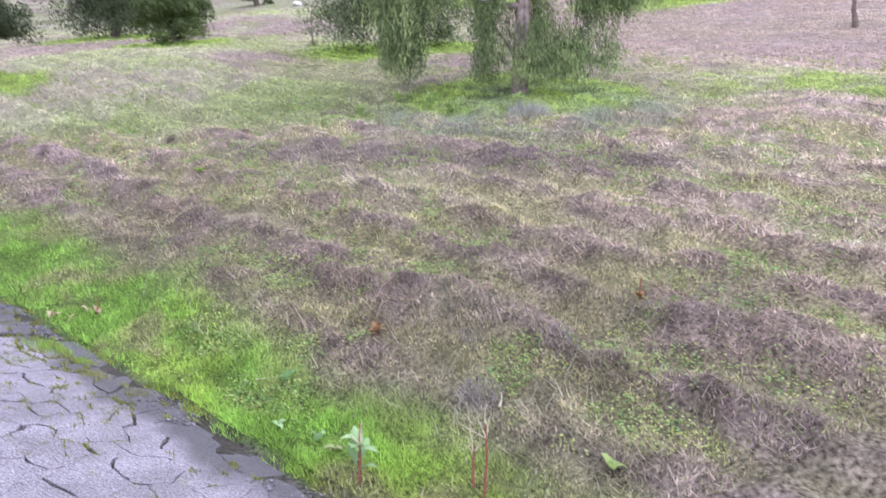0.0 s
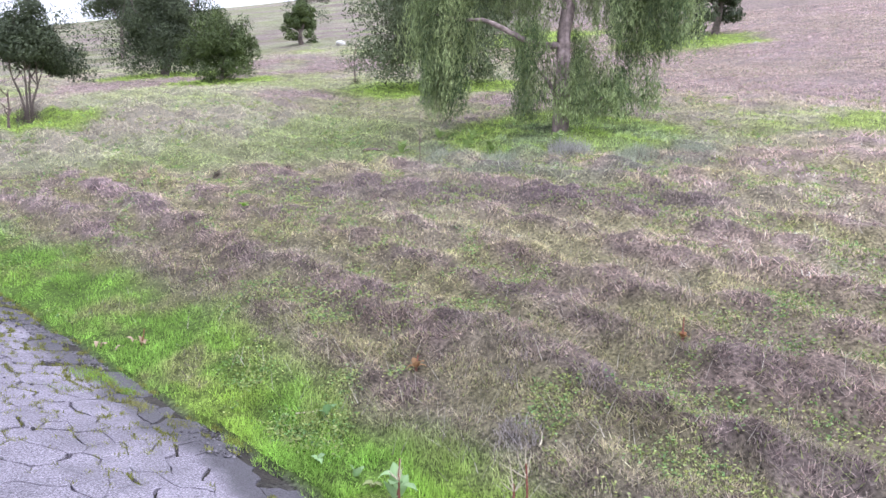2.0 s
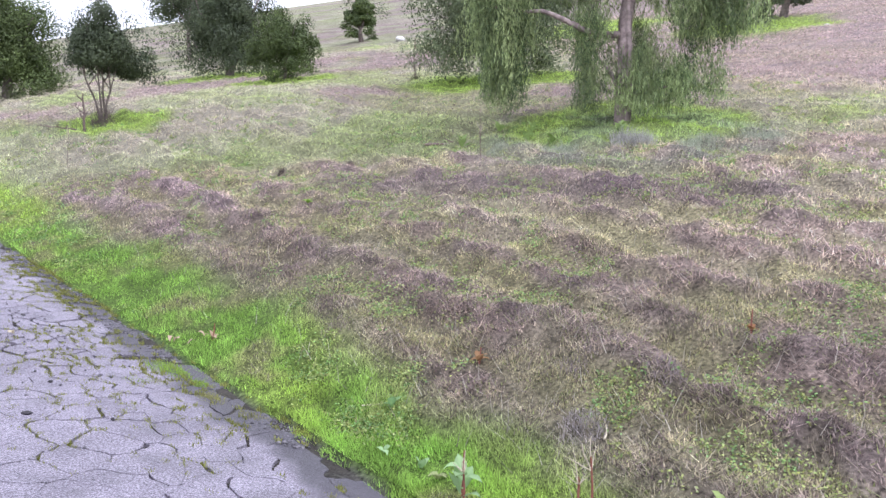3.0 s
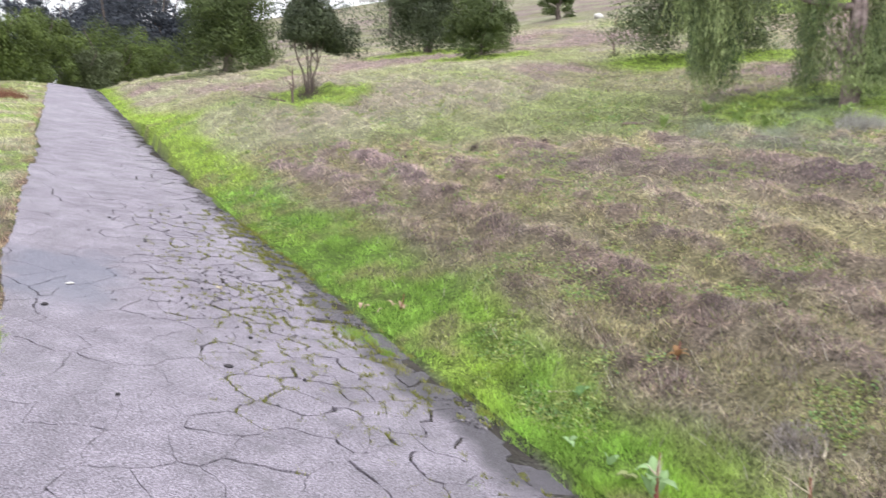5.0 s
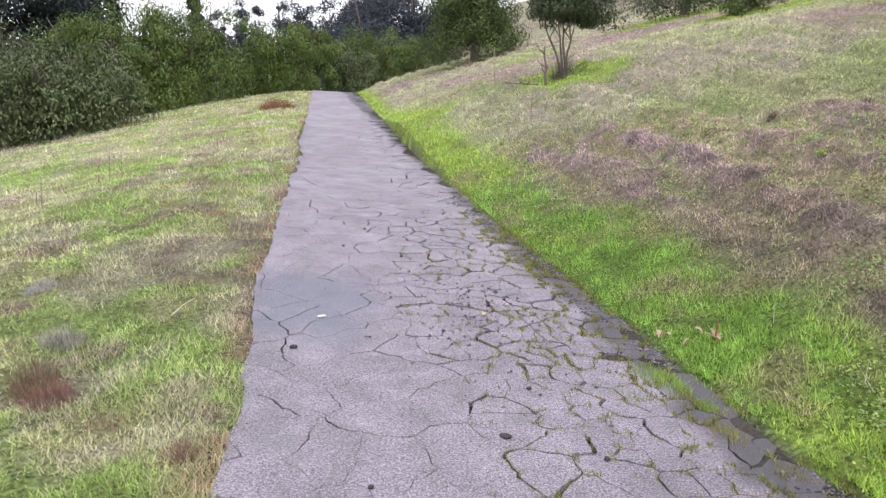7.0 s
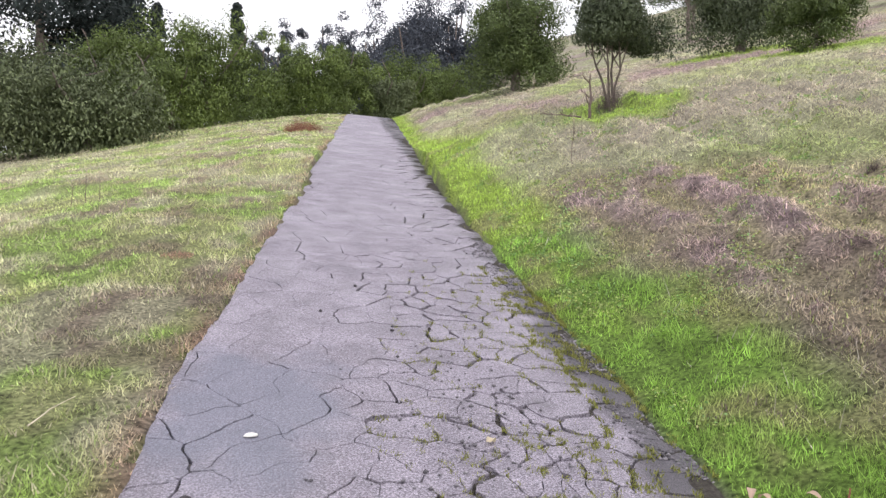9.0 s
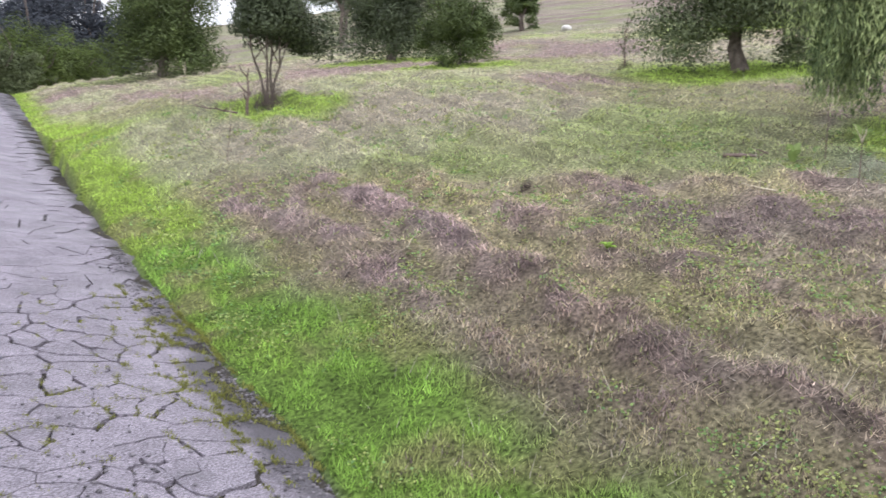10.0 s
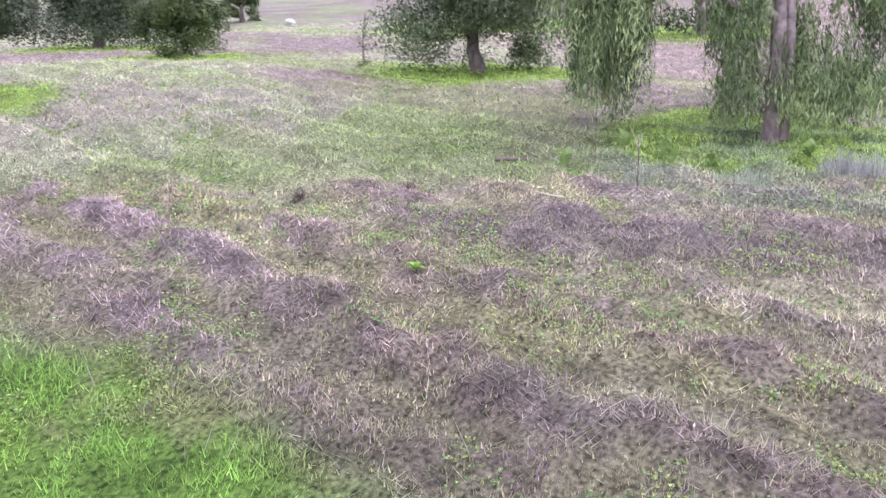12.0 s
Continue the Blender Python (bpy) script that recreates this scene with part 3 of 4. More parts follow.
def gum_tree(x, y, height, width, seed, thin):
    """A tall far tree with bare forked stems and open, high clumps."""
    rng = np.random.default_rng(seed)
    parts, rows = [], []
    for k in range(5):
        a = rng.uniform(0, 6.28)
        tip = np.array((math.cos(a) * width * 0.3, math.sin(a) * width * 0.3, height * rng.uniform(0.7, 0.92)))
        parts.append(tube(bent((0, 0, 0 if k == 0 else height * 0.2), tip, rng, 0.12), np.linspace(0.3, 0.08, 7), 5))
    rows = crown_clumps(rng, 85 if thin else 130, (0, 0, height * 0.7), (width / 2, width / 2, height * 0.3), width * (0.13 if thin else 0.14))
    crown = clumped(rows, 120, 0.33, *HAZE_BLUE, rng, 0.4)
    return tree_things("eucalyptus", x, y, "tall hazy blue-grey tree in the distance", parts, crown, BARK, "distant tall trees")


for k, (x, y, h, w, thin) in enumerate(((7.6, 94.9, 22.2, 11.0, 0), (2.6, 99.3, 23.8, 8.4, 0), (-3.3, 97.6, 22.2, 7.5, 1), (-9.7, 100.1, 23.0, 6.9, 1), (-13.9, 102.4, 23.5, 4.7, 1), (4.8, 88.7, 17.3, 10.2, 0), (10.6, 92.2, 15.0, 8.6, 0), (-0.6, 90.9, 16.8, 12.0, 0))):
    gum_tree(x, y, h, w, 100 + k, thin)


# ---- grass, weeds and thatch ----
def blades(name, x, y, height, width, lean, tints, rng, label, z=None, kind="stuff", category="grass", mat=BLADE):
    """One thin pointed blade at every place."""
    n = len(x)
    z = (ground_z(x, y) if z is None else z) - 0.006
    a = rng.uniform(0, 2 * math.pi, n)
    b = rng.uniform(0, 2 * math.pi, n)
    foot = np.stack([x, y, z], 1)
    half = np.stack([np.cos(a), np.sin(a), 0 * a], 1) * (width / 2)[:, None]
    tip = foot + np.stack([np.cos(b) * lean * height, np.sin(b) * lean * height, height * np.sqrt(np.maximum(0.05, 1 - np.minimum(lean, 0.97) ** 2))], 1)
    verts = np.stack([foot - half, foot + half, tip], 1).reshape(-1, 3)
    me = mesh_from(name, verts, np.arange(3 * n).reshape(-1, 3), mat, np.repeat(np.clip(tints, 0.01, 0.9), 3, 0))
    return tagged(new(name, me), label, category, kind=kind)


def strewn(rng, n, near, far, a0, a1, power=1.75):
    """Places thinning out with the distance from the walk; angles in degrees to the right of the path."""
    u = rng.random(n)
    k = 2 - power
    r = (near**k + u * (far**k - near**k)) ** (1 / k)
    a = np.radians(rng.uniform(a0, a1, n))
    return 0.6 + r * np.sin(a), 2.6 + r * np.cos(a), r


rng = np.random.default_rng(11)
x, y, r = strewn(rng, 1000000, 0.7, 40, -8, 118, 1.6)
keep = x > path_right(y) + 0.03 - 0.17 * fbm(y * 3.3, y * 0, 45) * rng.random(len(x))
x, y, r = x[keep], y[keep], r[keep]
base = land_tint(x, y)
lush = base[:, 1] / base[:, 0] > 1.12
size = np.maximum(1, r / 4.0) ** 0.8
pick = rng.random(len(x))
calm = np.minimum(1, 5 / r)
tints = base * np.where(lush, 1.08 + rng.uniform(-0.35, 0.4, len(x)), 1.12 + rng.uniform(-0.5, 0.5, len(x)) * calm)[:, None]
rare = rng.random(len(x)) < calm
for lo, hi, colour in ((0.0, 0.06, (0.44, 0.385, 0.34)), (0.84, 1.0, (0.17, 0.12, 0.13)), (0.5, 0.62, (0.33, 0.38, 0.15))):
    m = (pick > lo) & (pick < hi) & ~lush & rare
    tints[m] = np.array(colour) * rng.uniform(0.7, 1.2, m.sum())[:, None]
rows = np.clip(0.5 + 0.5 * windrow(x, y), 0, 1.3)
tuft = fbm(x * 8.0, y * 7.0, 31, 2)
keep = (r > 9) | (rng.random(len(x)) < 0.3 + 1.5 * smooth(0.35, 0.62, tuft))
x, y, r, lush, size, tints, rows, tuft = (a[keep] for a in (x, y, r, lush, size, tints, rows, tuft))
m = lush
blades("green_grass", x[m], y[m], rng.uniform(0.015, 0.052, m.sum()) * size[m] ** 0.3 * (0.2 + 1.9 * tuft[m]), 0.0056 * size[m], rng.uniform(0.2, 0.9, m.sum()), tints[m], rng,
       "short bright green grass along the path")
m = ~lush
flat = rng.random(m.sum()) < 0.12 + 0.6 * matted(x[m], y[m])
blades("mown_weeds", x[m], y[m], np.where(flat, rng.uniform(0.025, 0.075, m.sum()), rng.uniform(0.012, 0.034, m.sum())) * size[m] ** 0.3 * (0.2 + 0.6 * rows[m] + 1.4 * tuft[m]),
       np.where(flat, rng.uniform(0.003, 0.006, m.sum()), rng.uniform(0.0045, 0.0095, m.sum())) * size[m], np.where(flat, rng.uniform(0.75, 0.98, m.sum()), rng.uniform(0.1, 0.75, m.sum())), tints[m], rng,
       "mown brown and purple dry weeds with green sprouts", category="weeds")

x, y, r = strewn(rng, 300000, 0.8, 36, -62, 12, 1.65)
keep = x < path_left(y) + 0.04 * rng.random(len(x))
x, y, r = x[keep], y[keep], r[keep]
size = np.maximum(1, r / 4.0) ** 0.8
base = land_tint(x, y)
tints = base * rng.uniform(0.85, 1.35, len(x))[:, None]
pick = rng.random(len(x))
rare = rng.random(len(x)) < np.minimum(1, 5 / r)
for lo, hi, colour in ((0.0, 0.14, (0.56, 0.50, 0.38)), (0.84, 1.0, (0.27, 0.34, 0.13))):
    m = (pick > lo) & (pick < hi) & rare
    tints[m] = np.array(colour) * rng.uniform(0.75, 1.2, m.sum())[:, None]
tuft = fbm(x * 5.5, y * 5.0, 33, 2)
keep = (r > 9) | (rng.random(len(x)) < 0.3 + 1.5 * smooth(0.35, 0.62, tuft))
x, y, r, size, tints, tuft = (a[keep] for a in (x, y, r, size, tints, tuft))
blades("slope_grass", x, y, rng.uniform(0.02, 0.06, len(x)) * size**0.3 * (0.2 + 1.5 * tuft), 0.0068 * size, rng.uniform(0.3, 0.95, len(x)), tints, rng,
       "mixed green and straw grass on the falling side")


# low sprouting leaves among the mown weeds
def sprouts(name, n, a0, a1, keep_tint, label):
    cx, cy, r = strewn(rng, n, 0.8, 14, a0, a1, 1.5)
    keep = (cx > path_right(cy) + 0.1) | (cx < path_left(cy) - 0.1)
    keep &= (fbm(cx * 1.6, cy * 1.0, 35) > 0.42) & (matted(cx, cy) < 0.6)
    cx, cy, r = cx[keep], cy[keep], r[keep]
    k = 7
    px = np.repeat(cx, k) + rng.normal(0, 0.028, k * len(cx))
    py = np.repeat(cy, k) + rng.normal(0, 0.028, k * len(cx))
    pz = ground_z(px, py) + rng.uniform(0.008, 0.035, len(px))
    ways = rng.normal(0, 1, (len(px), 3)) * (1, 1, 0.35)
    leaf = 0.019 * np.maximum(1, np.repeat(r, k) / 5) ** 0.7
    v, f = rhombs(np.stack([px, py, pz], 1), ways, leaf, leaf * 0.6, rng)
    c = keep_tint * rng.uniform(0.65, 1.25, (len(px), 1)) + rng.normal(0, 0.015, (len(px), 3))
    return tagged(new(name, mesh_from(name, v, f, BLADE, np.repeat(np.clip(c, 0.02, 0.8), 4, 0))), label, "weeds", kind="stuff")


sprouts("clover", 22000, 8, 115, np.array((0.36, 0.41, 0.16)), "low yellow-green clover sprouting through the mown weeds")
sprouts("seedlings", 12000, 0, 110, np.array((0.24, 0.38, 0.14)), "small green seedlings among the dry weeds")


# dry stalks lying and standing in the field
x, y, r = strewn(rng, 3600, 1.0, 16, 5, 118, 1.5)
keep = x > path_right(y) + 0.35
x, y, r = x[keep], y[keep], r[keep]
blades("dry_stalks", x, y, rng.uniform(0.08, 0.2, len(x)), 0.0045 * np.maximum(1, r / 5) ** 0.7, rng.uniform(0.3, 0.98, len(x)), np.array((0.5, 0.46, 0.40)) * rng.uniform(0.6, 1.2, (len(x), 1)), rng,
       "pale dry stalks scattered over the field", category="weeds")


# ---- single plants and litter ----
def leaf_mesh(length, width, curl, tint, seed):
    """A broad leaf with a midrib fold, narrowing to both ends."""
    g = np.random.default_rng(seed)
    steps = 7
    verts, faces, tints = [], [], []
    for k in range(steps):
        t = k / (steps - 1)
        w = width / 2 * math.sin(math.pi * min(1, 0.08 + 0.92 * t) ** 0.8) + 0.002
        z = length * (t * 0.8 - curl * t * t)
        px = length * t * 0.7
        for s, lift in ((-1, 0.25), (0, 0), (1, 0.25)):
            verts.append((px, s * w, z + lift * w + g.normal(0, 0.002)))
            tints.append(np.array(tint) * (1.15 if s == 0 else g.uniform(0.85, 1.05)))
    for k in range(steps - 1):
        for s in range(2):
            a = 3 * k + s
            faces.append((a, a + 1, a + 4, a + 3))
    return shaded(mesh_from("leaf", np.array(verts), np.array(faces), BLADE, np.array(tints)))


def dock_plant(x, y, leaves, length, tint, label, seed, spike=0.0, name="dock_plant", upright=0.0):
    g = np.random.default_rng(seed)
    root = thing(name, x, y, float(ground_z(x, y)), label, "plant")
    for k in range(leaves):
        me = leaf_mesh(length * g.uniform(0.7, 1.15), length * g.uniform(0.32, 0.45), g.uniform(0.2, 0.75), np.array(tint) * g.uniform(0.85, 1.15), seed * 20 + k)
        ob = part("leaf", me, root)
        ob.matrix_basis = pose(0, 0, 0.02 + upright * g.random(), 0, g.uniform(-25, 15), 360 * k / leaves + g.uniform(-25, 25))
    if spike:
        part("stem", shaded(mesh_from("stem", *tube(bent((0, 0, 0), (0.02, 0.01, spike), g, 0.05), np.linspace(0.006, 0.003, 7), 6), RED_STEM)), root, "thin red-brown stem")
    return root


RED_STEM = material("red_stem", (0.21, 0.075, 0.055), 0.7, 60, 0.25, 0.3, 8, spec=0.3)
STRAW = material("straw", (0.5, 0.44, 0.34), 0.8, 60, 0.2, 0.2, 8, spec=0.2)
PALE_STONE = material("pale_stone", (0.62, 0.6, 0.58), 0.8, 30, 0.2, 0.5, 6, spec=0.3)
DARK_STONE = material("dark_stone", (0.05, 0.045, 0.05), 0.8, 60, 0.3, 0.6, 9, spec=0.3)

PALE_LEAF, YELLOW_LEAF = (0.30, 0.43, 0.22), (0.30, 0.38, 0.14)
dock_plant(2.22, 2.70, 7, 0.15, PALE_LEAF, "broad-leaved weed with pale green leaves in grass", 1, 0.26, upright=0.2)
dock_plant(2.25, 2.92, 4, 0.09, (0.3, 0.33, 0.16), "low broad-leaved weed with reddish leaf tips", 2)
dock_plant(2.83, 1.76, 6, 0.09, YELLOW_LEAF, "yellow-green broad-leaved weed among mown stalks", 3)
dock_plant(2.2, 3.3, 3, 0.08, PALE_LEAF, "small pale broad-leaved weed in grass", 4)
dock_plant(2.45, 3.6, 3, 0.10, (0.22, 0.36, 0.16), "small green broad-leaved weed in grass", 5)
dock_plant(2.25, 3.05, 3, 0.09, PALE_LEAF, "small pale broad-leaved weed in grass", 6)
dock_plant(3.0, 3.49, 5, 0.09, (0.34, 0.2, 0.1), "withered brown dock weed", 7, 0.1)
dock_plant(4.13, 2.43, 6, 0.07, (0.32, 0.17, 0.08), "withered rust-brown dock weed", 8, 0.14)
dock_plant(2.17, 5.45, 4, 0.07, (0.42, 0.3, 0.22), "withered pale weed in the green verge", 9, 0.12)
dock_plant(4.0, 7.39, 9, 0.09, (0.27, 0.42, 0.08), "bright yellow-green sprouting weed", 10)
for k, (px, py) in enumerate(((7.14, 7.39), (7.3, 7.1), (7.0, 7.75), (7.45, 7.6), (6.75, 8.2), (7.9, 6.5))):
    dock_plant(px, py, 7, 0.19, (0.27, 0.36, 0.13), "clump of tall broad green leaves near the weeping tree", 11 + k, upright=0.12)


def red_stalk(px, py, height, seed, label, mat=None):
    g = np.random.default_rng(seed)
    root = thing("seed_stalk", px, py, float(ground_z(px, py)) - 0.02, label, "plant")
    line = bent((0, 0, 0), (0.015, 0.02, height), g, 0.05)
    part("stem", shaded(mesh_from("stem", *tube(line, np.linspace(0.005, 0.003, 7) if mat else np.linspace(0.0075, 0.004, 7), 6), mat or RED_STEM)), root)
    tips = [tube(bent(line[5], line[6] + g.normal(0, 0.035, 3) + (0, 0, 0.04), g, 0.1, 4), np.linspace(0.003, 0.0012, 4), 5) for _ in range(5)]
    part("seed_head", mesh_from("seed_head", *joined(tips), STRAW), root, "dry straw-coloured seed head")


red_stalk(2.44, 2.13, 0.34, 3, "upright red-brown dry seed stalk in grass")
red_stalk(2.47, 2.22, 0.2, 4, "short red-brown dry seed stalk in grass")
red_stalk(2.2, 2.66, 0.24, 5, "thin dark dry seed stalk beside a weed")
for k, (px, py, h) in enumerate(((6.84, 7.95, 0.5), (6.2, 7.2, 0.4), (3.0, 15.67, 0.75), (2.03, 18.27, 0.7), (12.6, 9.0, 0.6), (2.9, 12.6, 0.6))):
    red_stalk(px, py, h, 20 + k, "thin upright dry weed stalk", DEAD_WOOD)
for k, (px, py, h) in enumerate(((-2.84, 12.33, 0.4), (-2.7, 12.4, 0.38), (-2.95, 12.2, 0.3), (-3.11, 10.6, 0.38), (-3.2, 10.7, 0.25), (-4.2, 11.2, 0.3))):
    red_stalk(px, py, h, 30 + k, "dark upright dry weed stalk on the slope", DEAD_WOOD)


def twiggy(name, px, py, radius, height, count, tint, label, seed, category="bush"):
    """A tuft of fine dead twigs."""
    g = np.random.default_rng(seed)
    a, rr = g.uniform(0, 6.28, count), radius * np.sqrt(g.random(count))
    x, y = px + np.cos(a) * rr * 0.6, py + np.sin(a) * rr * 0.6
    h = height * g.uniform(0.4, 1.15, count) * (1.1 - 0.6 * rr / radius)
    c = np.array(tint) * g.uniform(0.6, 1.4, (count, 1))
    return blades(name, x, y, h, np.full(count, 0.004 + 0.003 * radius), g.uniform(0.1, 0.9, count), c, g, label, kind="thing", category=category)


for px, py, rad, h, n, tint, label in (
    (-1.17, 4.92, 0.2, 0.14, 600, (0.24, 0.14, 0.12), "low dead red-brown bush in grass"),
    (-1.3, 5.15, 0.18, 0.2, 500, (0.24, 0.17, 0.12), "low dry brown weed clump in grass"),
    (-1.59, 25.9, 0.9, 0.5, 1500, (0.26, 0.13, 0.09), "rust-red dry bush on the crest beside the path"),
    (-1.89, 6.98, 0.2, 0.12, 500, (0.42, 0.40, 0.38), "grey dry weed clump in grass"),
    (-1.36, 5.73, 0.2, 0.14, 500, (0.38, 0.36, 0.33), "grey dry weed clump in grass"),
    (-1.05, 9.2, 0.22, 0.06, 400, (0.36, 0.22, 0.17), "flattened reddish dry weeds"),
    (-0.5, 4.35, 0.13, 0.1, 350, (0.3, 0.2, 0.16), "small dry reddish weed beside the path"),
    (-0.86, 4.65, 0.16, 0.05, 300, (0.36, 0.26, 0.21), "flattened reddish dry weeds"),
    (7.58, 6.05, 0.45, 0.3, 1300, (0.36, 0.35, 0.33), "grey brittle brush at the foot of the tree"),
    (7.01, 6.69, 0.4, 0.16, 900, (0.36, 0.39, 0.30), "grey-green low brush near the tree"),
    (7.9, 5.35, 0.45, 0.22, 900, (0.36, 0.39, 0.30), "grey-green low brush near the tree"),
    (8.4, 4.9, 0.4, 0.2, 800, (0.36, 0.39, 0.30), "grey-green low brush near the tree"),
    (6.6, 7.4, 0.3, 0.14, 600, (0.36, 0.39, 0.30), "grey-green low brush near the tree"),
    (2.95, 2.62, 0.22, 0.09, 420, (0.4, 0.36, 0.36), "heap of grey dry weed stalks"),
    (3.3, 3.0, 0.2, 0.09, 260, (0.3, 0.25, 0.26), "heap of purple-brown dry weeds"),
    (3.45, 2.5, 0.2, 0.09, 260, (0.3, 0.25, 0.26), "heap of purple-brown dry weeds"),
    (4.62, 9.21, 0.08, 0.14, 120, (0.13, 0.1, 0.1), "dark dry weed tuft in the field"),
    (5.35, 8.75, 0.08, 0.14, 120, (0.13, 0.1, 0.1), "dark dry weed tuft in the field"),
    (3.85, 9.7, 0.08, 0.14, 120, (0.13, 0.1, 0.1), "dark dry weed tuft in the field"),
    (4.05, 14.95, 0.34, 0.6, 420, (0.15, 0.12, 0.11), "thicket of bare dark twigs round a small tree"),
    (12.05, 16.5, 0.25, 0.3, 300, (0.08, 0.09, 0.04), "dark green weed tuft around a sapling"),
    (3.1, 5.9, 0.25, 0.09, 260, (0.3, 0.23, 0.23), "purple-brown dry weed tuft"),
    (3.6, 6.2, 0.3, 0.09, 260, (0.29, 0.22, 0.22), "purple-brown dry weed tuft"),
    (2.75, 4.7, 0.2, 0.08, 200, (0.3, 0.24, 0.23), "purple-brown dry weed tuft"),
    (4.4, 5.6, 0.35, 0.09, 300, (0.29, 0.22, 0.23), "purple-brown dry weed tuft"),
    (5.0, 6.6, 0.35, 0.09, 300, (0.29, 0.22, 0.23), "purple-brown dry weed tuft"),
):
    twiggy("dry_bush" if rad > 0.17 else "weed_tuft", px, py, rad, h, n, tint, label, int(px * 100 + py * 10) % 997)


def branchy(name, px, py, height, seed, label, limbs=5, radius=0.02, mat=DEAD_WOOD, spread=0.4, category="branch", lying=False, length=0.0, rz=0.0):
    """A bare sapling or a fallen branch."""
    g = np.random.default_rng(seed)
    root = thing(name, px, py, float(ground_z(px, py)) + (0.03 if lying else -0.02), label, category, rz=rz)
    end = (length, 0, 0.05) if lying else (0, 0, height)
    line = bent((0, 0, 0), end, g, 0.12)
    part("stem", shaded(mesh_from("stem", *tube(line, np.linspace(radius, radius * 0.35, 7), 6), mat)), root)
    for k in range(limbs):
        q = line[2 + k % 4]
        tip = q + g.normal(0, spread * (length if lying else height) * 0.4, 3) * ((1, 1, 0.3) if lying else (1, 1, 0.2)) + (0, 0, 0.05 if lying else height * 0.25)
        part("twig", shaded(mesh_from("twig", *tube(bent(q, tip, g, 0.15, 5), np.linspace(radius * 0.5, radius * 0.15, 5), 5), mat)), root)
    return root


branchy("sapling", 12.09, 16.55, 1.1, 1, "thin bare sapling on the pale hillside", 6, 0.022, category="tree")
branchy("dead_stump", 19.0, 6.2, 0.8, 2, "dark broken dead trunk on the brown hillside", 3, 0.075, spread=0.25, category="stump")
branchy("fallen_branch", 6.6, 8.85, 0, 3, "dark fallen branch lying in pale grass", 4, 0.02, lying=True, length=0.9, rz=-35)
branchy("fallen_branch", 3.5, 14.5, 0, 4, "dead branches lying beside the shrubby tree", 6, 0.014, lying=True, length=0.6, rz=170)
branchy("dead_branch", 3.65, 14.6, 0.7, 5, "dead upright branch beside the shrubby tree", 5, 0.025)
branchy("fallen_branch", 26.0, 17.5, 0, 6, "dark fallen branch on the far hillside", 5, 0.06, lying=True, length=1.6, rz=20)
branchy("dry_twig", 5.75, 7.55, 0, 7, "pale dry twig lying in the brown field", 2, 0.008, STRAW, lying=True, length=0.3, rz=100)
branchy("dry_twig", 2.9, 2.45, 0, 8, "pale dry stalk leaning in the weeds", 0, 0.005, STRAW, lying=True, length=0.3, rz=40)
branchy("dry_twig", 2.35, 3.75, 0, 9, "pale dry stalk lying in the verge", 0, 0.004, STRAW, lying=True, length=0.32, rz=-30)
branchy("dry_twig", -0.85, 6.0, 0, 11, "pale dry stalk lying in grass", 0, 0.004, STRAW, lying=True, length=0.25, rz=65)


def dry_leaf(px, py, z, length, tint, seed, label):
    me = leaf_mesh(length, length * 0.35, 0.9, tint, seed)
    ob = tagged(new("dry_leaf", me), label, "leaf")
    ob.matrix_basis = pose(px, py, z + 0.015, 0, 20, seed * 67 % 360)


for k, (px, py) in enumerate(((2.0, 5.66), (2.06, 5.5), (1.97, 5.75), (2.12, 5.62))):
    dry_leaf(px, py, float(ground_z(px, py)) + 0.02, 0.09, (0.5, 0.35, 0.29), 50 + k, "curled pinkish-brown dry leaf in the verge")
dry_leaf(0.98, 6.1, float(path_z(0.98, 6.1)), 0.1, (0.5, 0.43, 0.3), 60, "straw-coloured dry leaf on the path")


def stone(name, px, py, z, size, mat, seed, label, flat=0.6):
    bm = bmesh.new()
    bmesh.ops.create_icosphere(bm, subdivisions=2, radius=1)
    g = np.random.default_rng(seed)
    offs = Vector(g.uniform(-50, 50, 3))
    for v in bm.verts:
        v.co *= 1 + 0.35 * noise.noise(v.co * 1.3 + offs)
        v.co = Vector((v.co.x * size, v.co.y * size * 0.7, v.co.z * size * flat))
    me = bpy.data.meshes.new(name)
    bm.to_mesh(me)
    bm.free()
    me.materials.append(mat)
    ob = tagged(new(name, shaded(me)), label, "stone")
    ob.matrix_basis = pose(px, py, z + size * flat * 0.5, 0, 0, seed * 40)


stone("pale_rock", 25.4, 36.2, float(ground_z(25.4, 36.2)), 0.35, PALE_STONE, 1, "pale rock on the far hillside", 0.5)
stone("pale_rock", 24.0, 12.0, float(ground_z(24.0, 12.0)), 0.1, PALE_STONE, 2, "pale rock on the brown hillside", 0.5)
# flat dark lump added in place of a hole where a crack opens
stone("asphalt_lump", 0.78, 4.5, float(path_z(0.78, 4.5)), 0.032, DARK_STONE, 3, "flat dark lump standing for a hole in a crack of the path", 0.3)
stone("asphalt_lump", -0.14, 5.52, float(path_z(-0.14, 5.52)), 0.022, DARK_STONE, 4, "small black lump on the path", 0.6)
stone("litter", 0.0, 6.05, float(path_z(0, 6.05)), 0.03, PALE_STONE, 5, "small white scrap lying on the damp path", 0.3)
for k, (px, py) in enumerate(((0.2, 4.1), (0.15, 7.9), (0.35, 8.6), (1.0, 5.0), (0.6, 7.6), (1.15, 4.3))):
    stone("asphalt_lump", px, py, float(path_z(px, py)), 0.015, DARK_STONE, 6 + k, "small black lump on the path", 0.6)


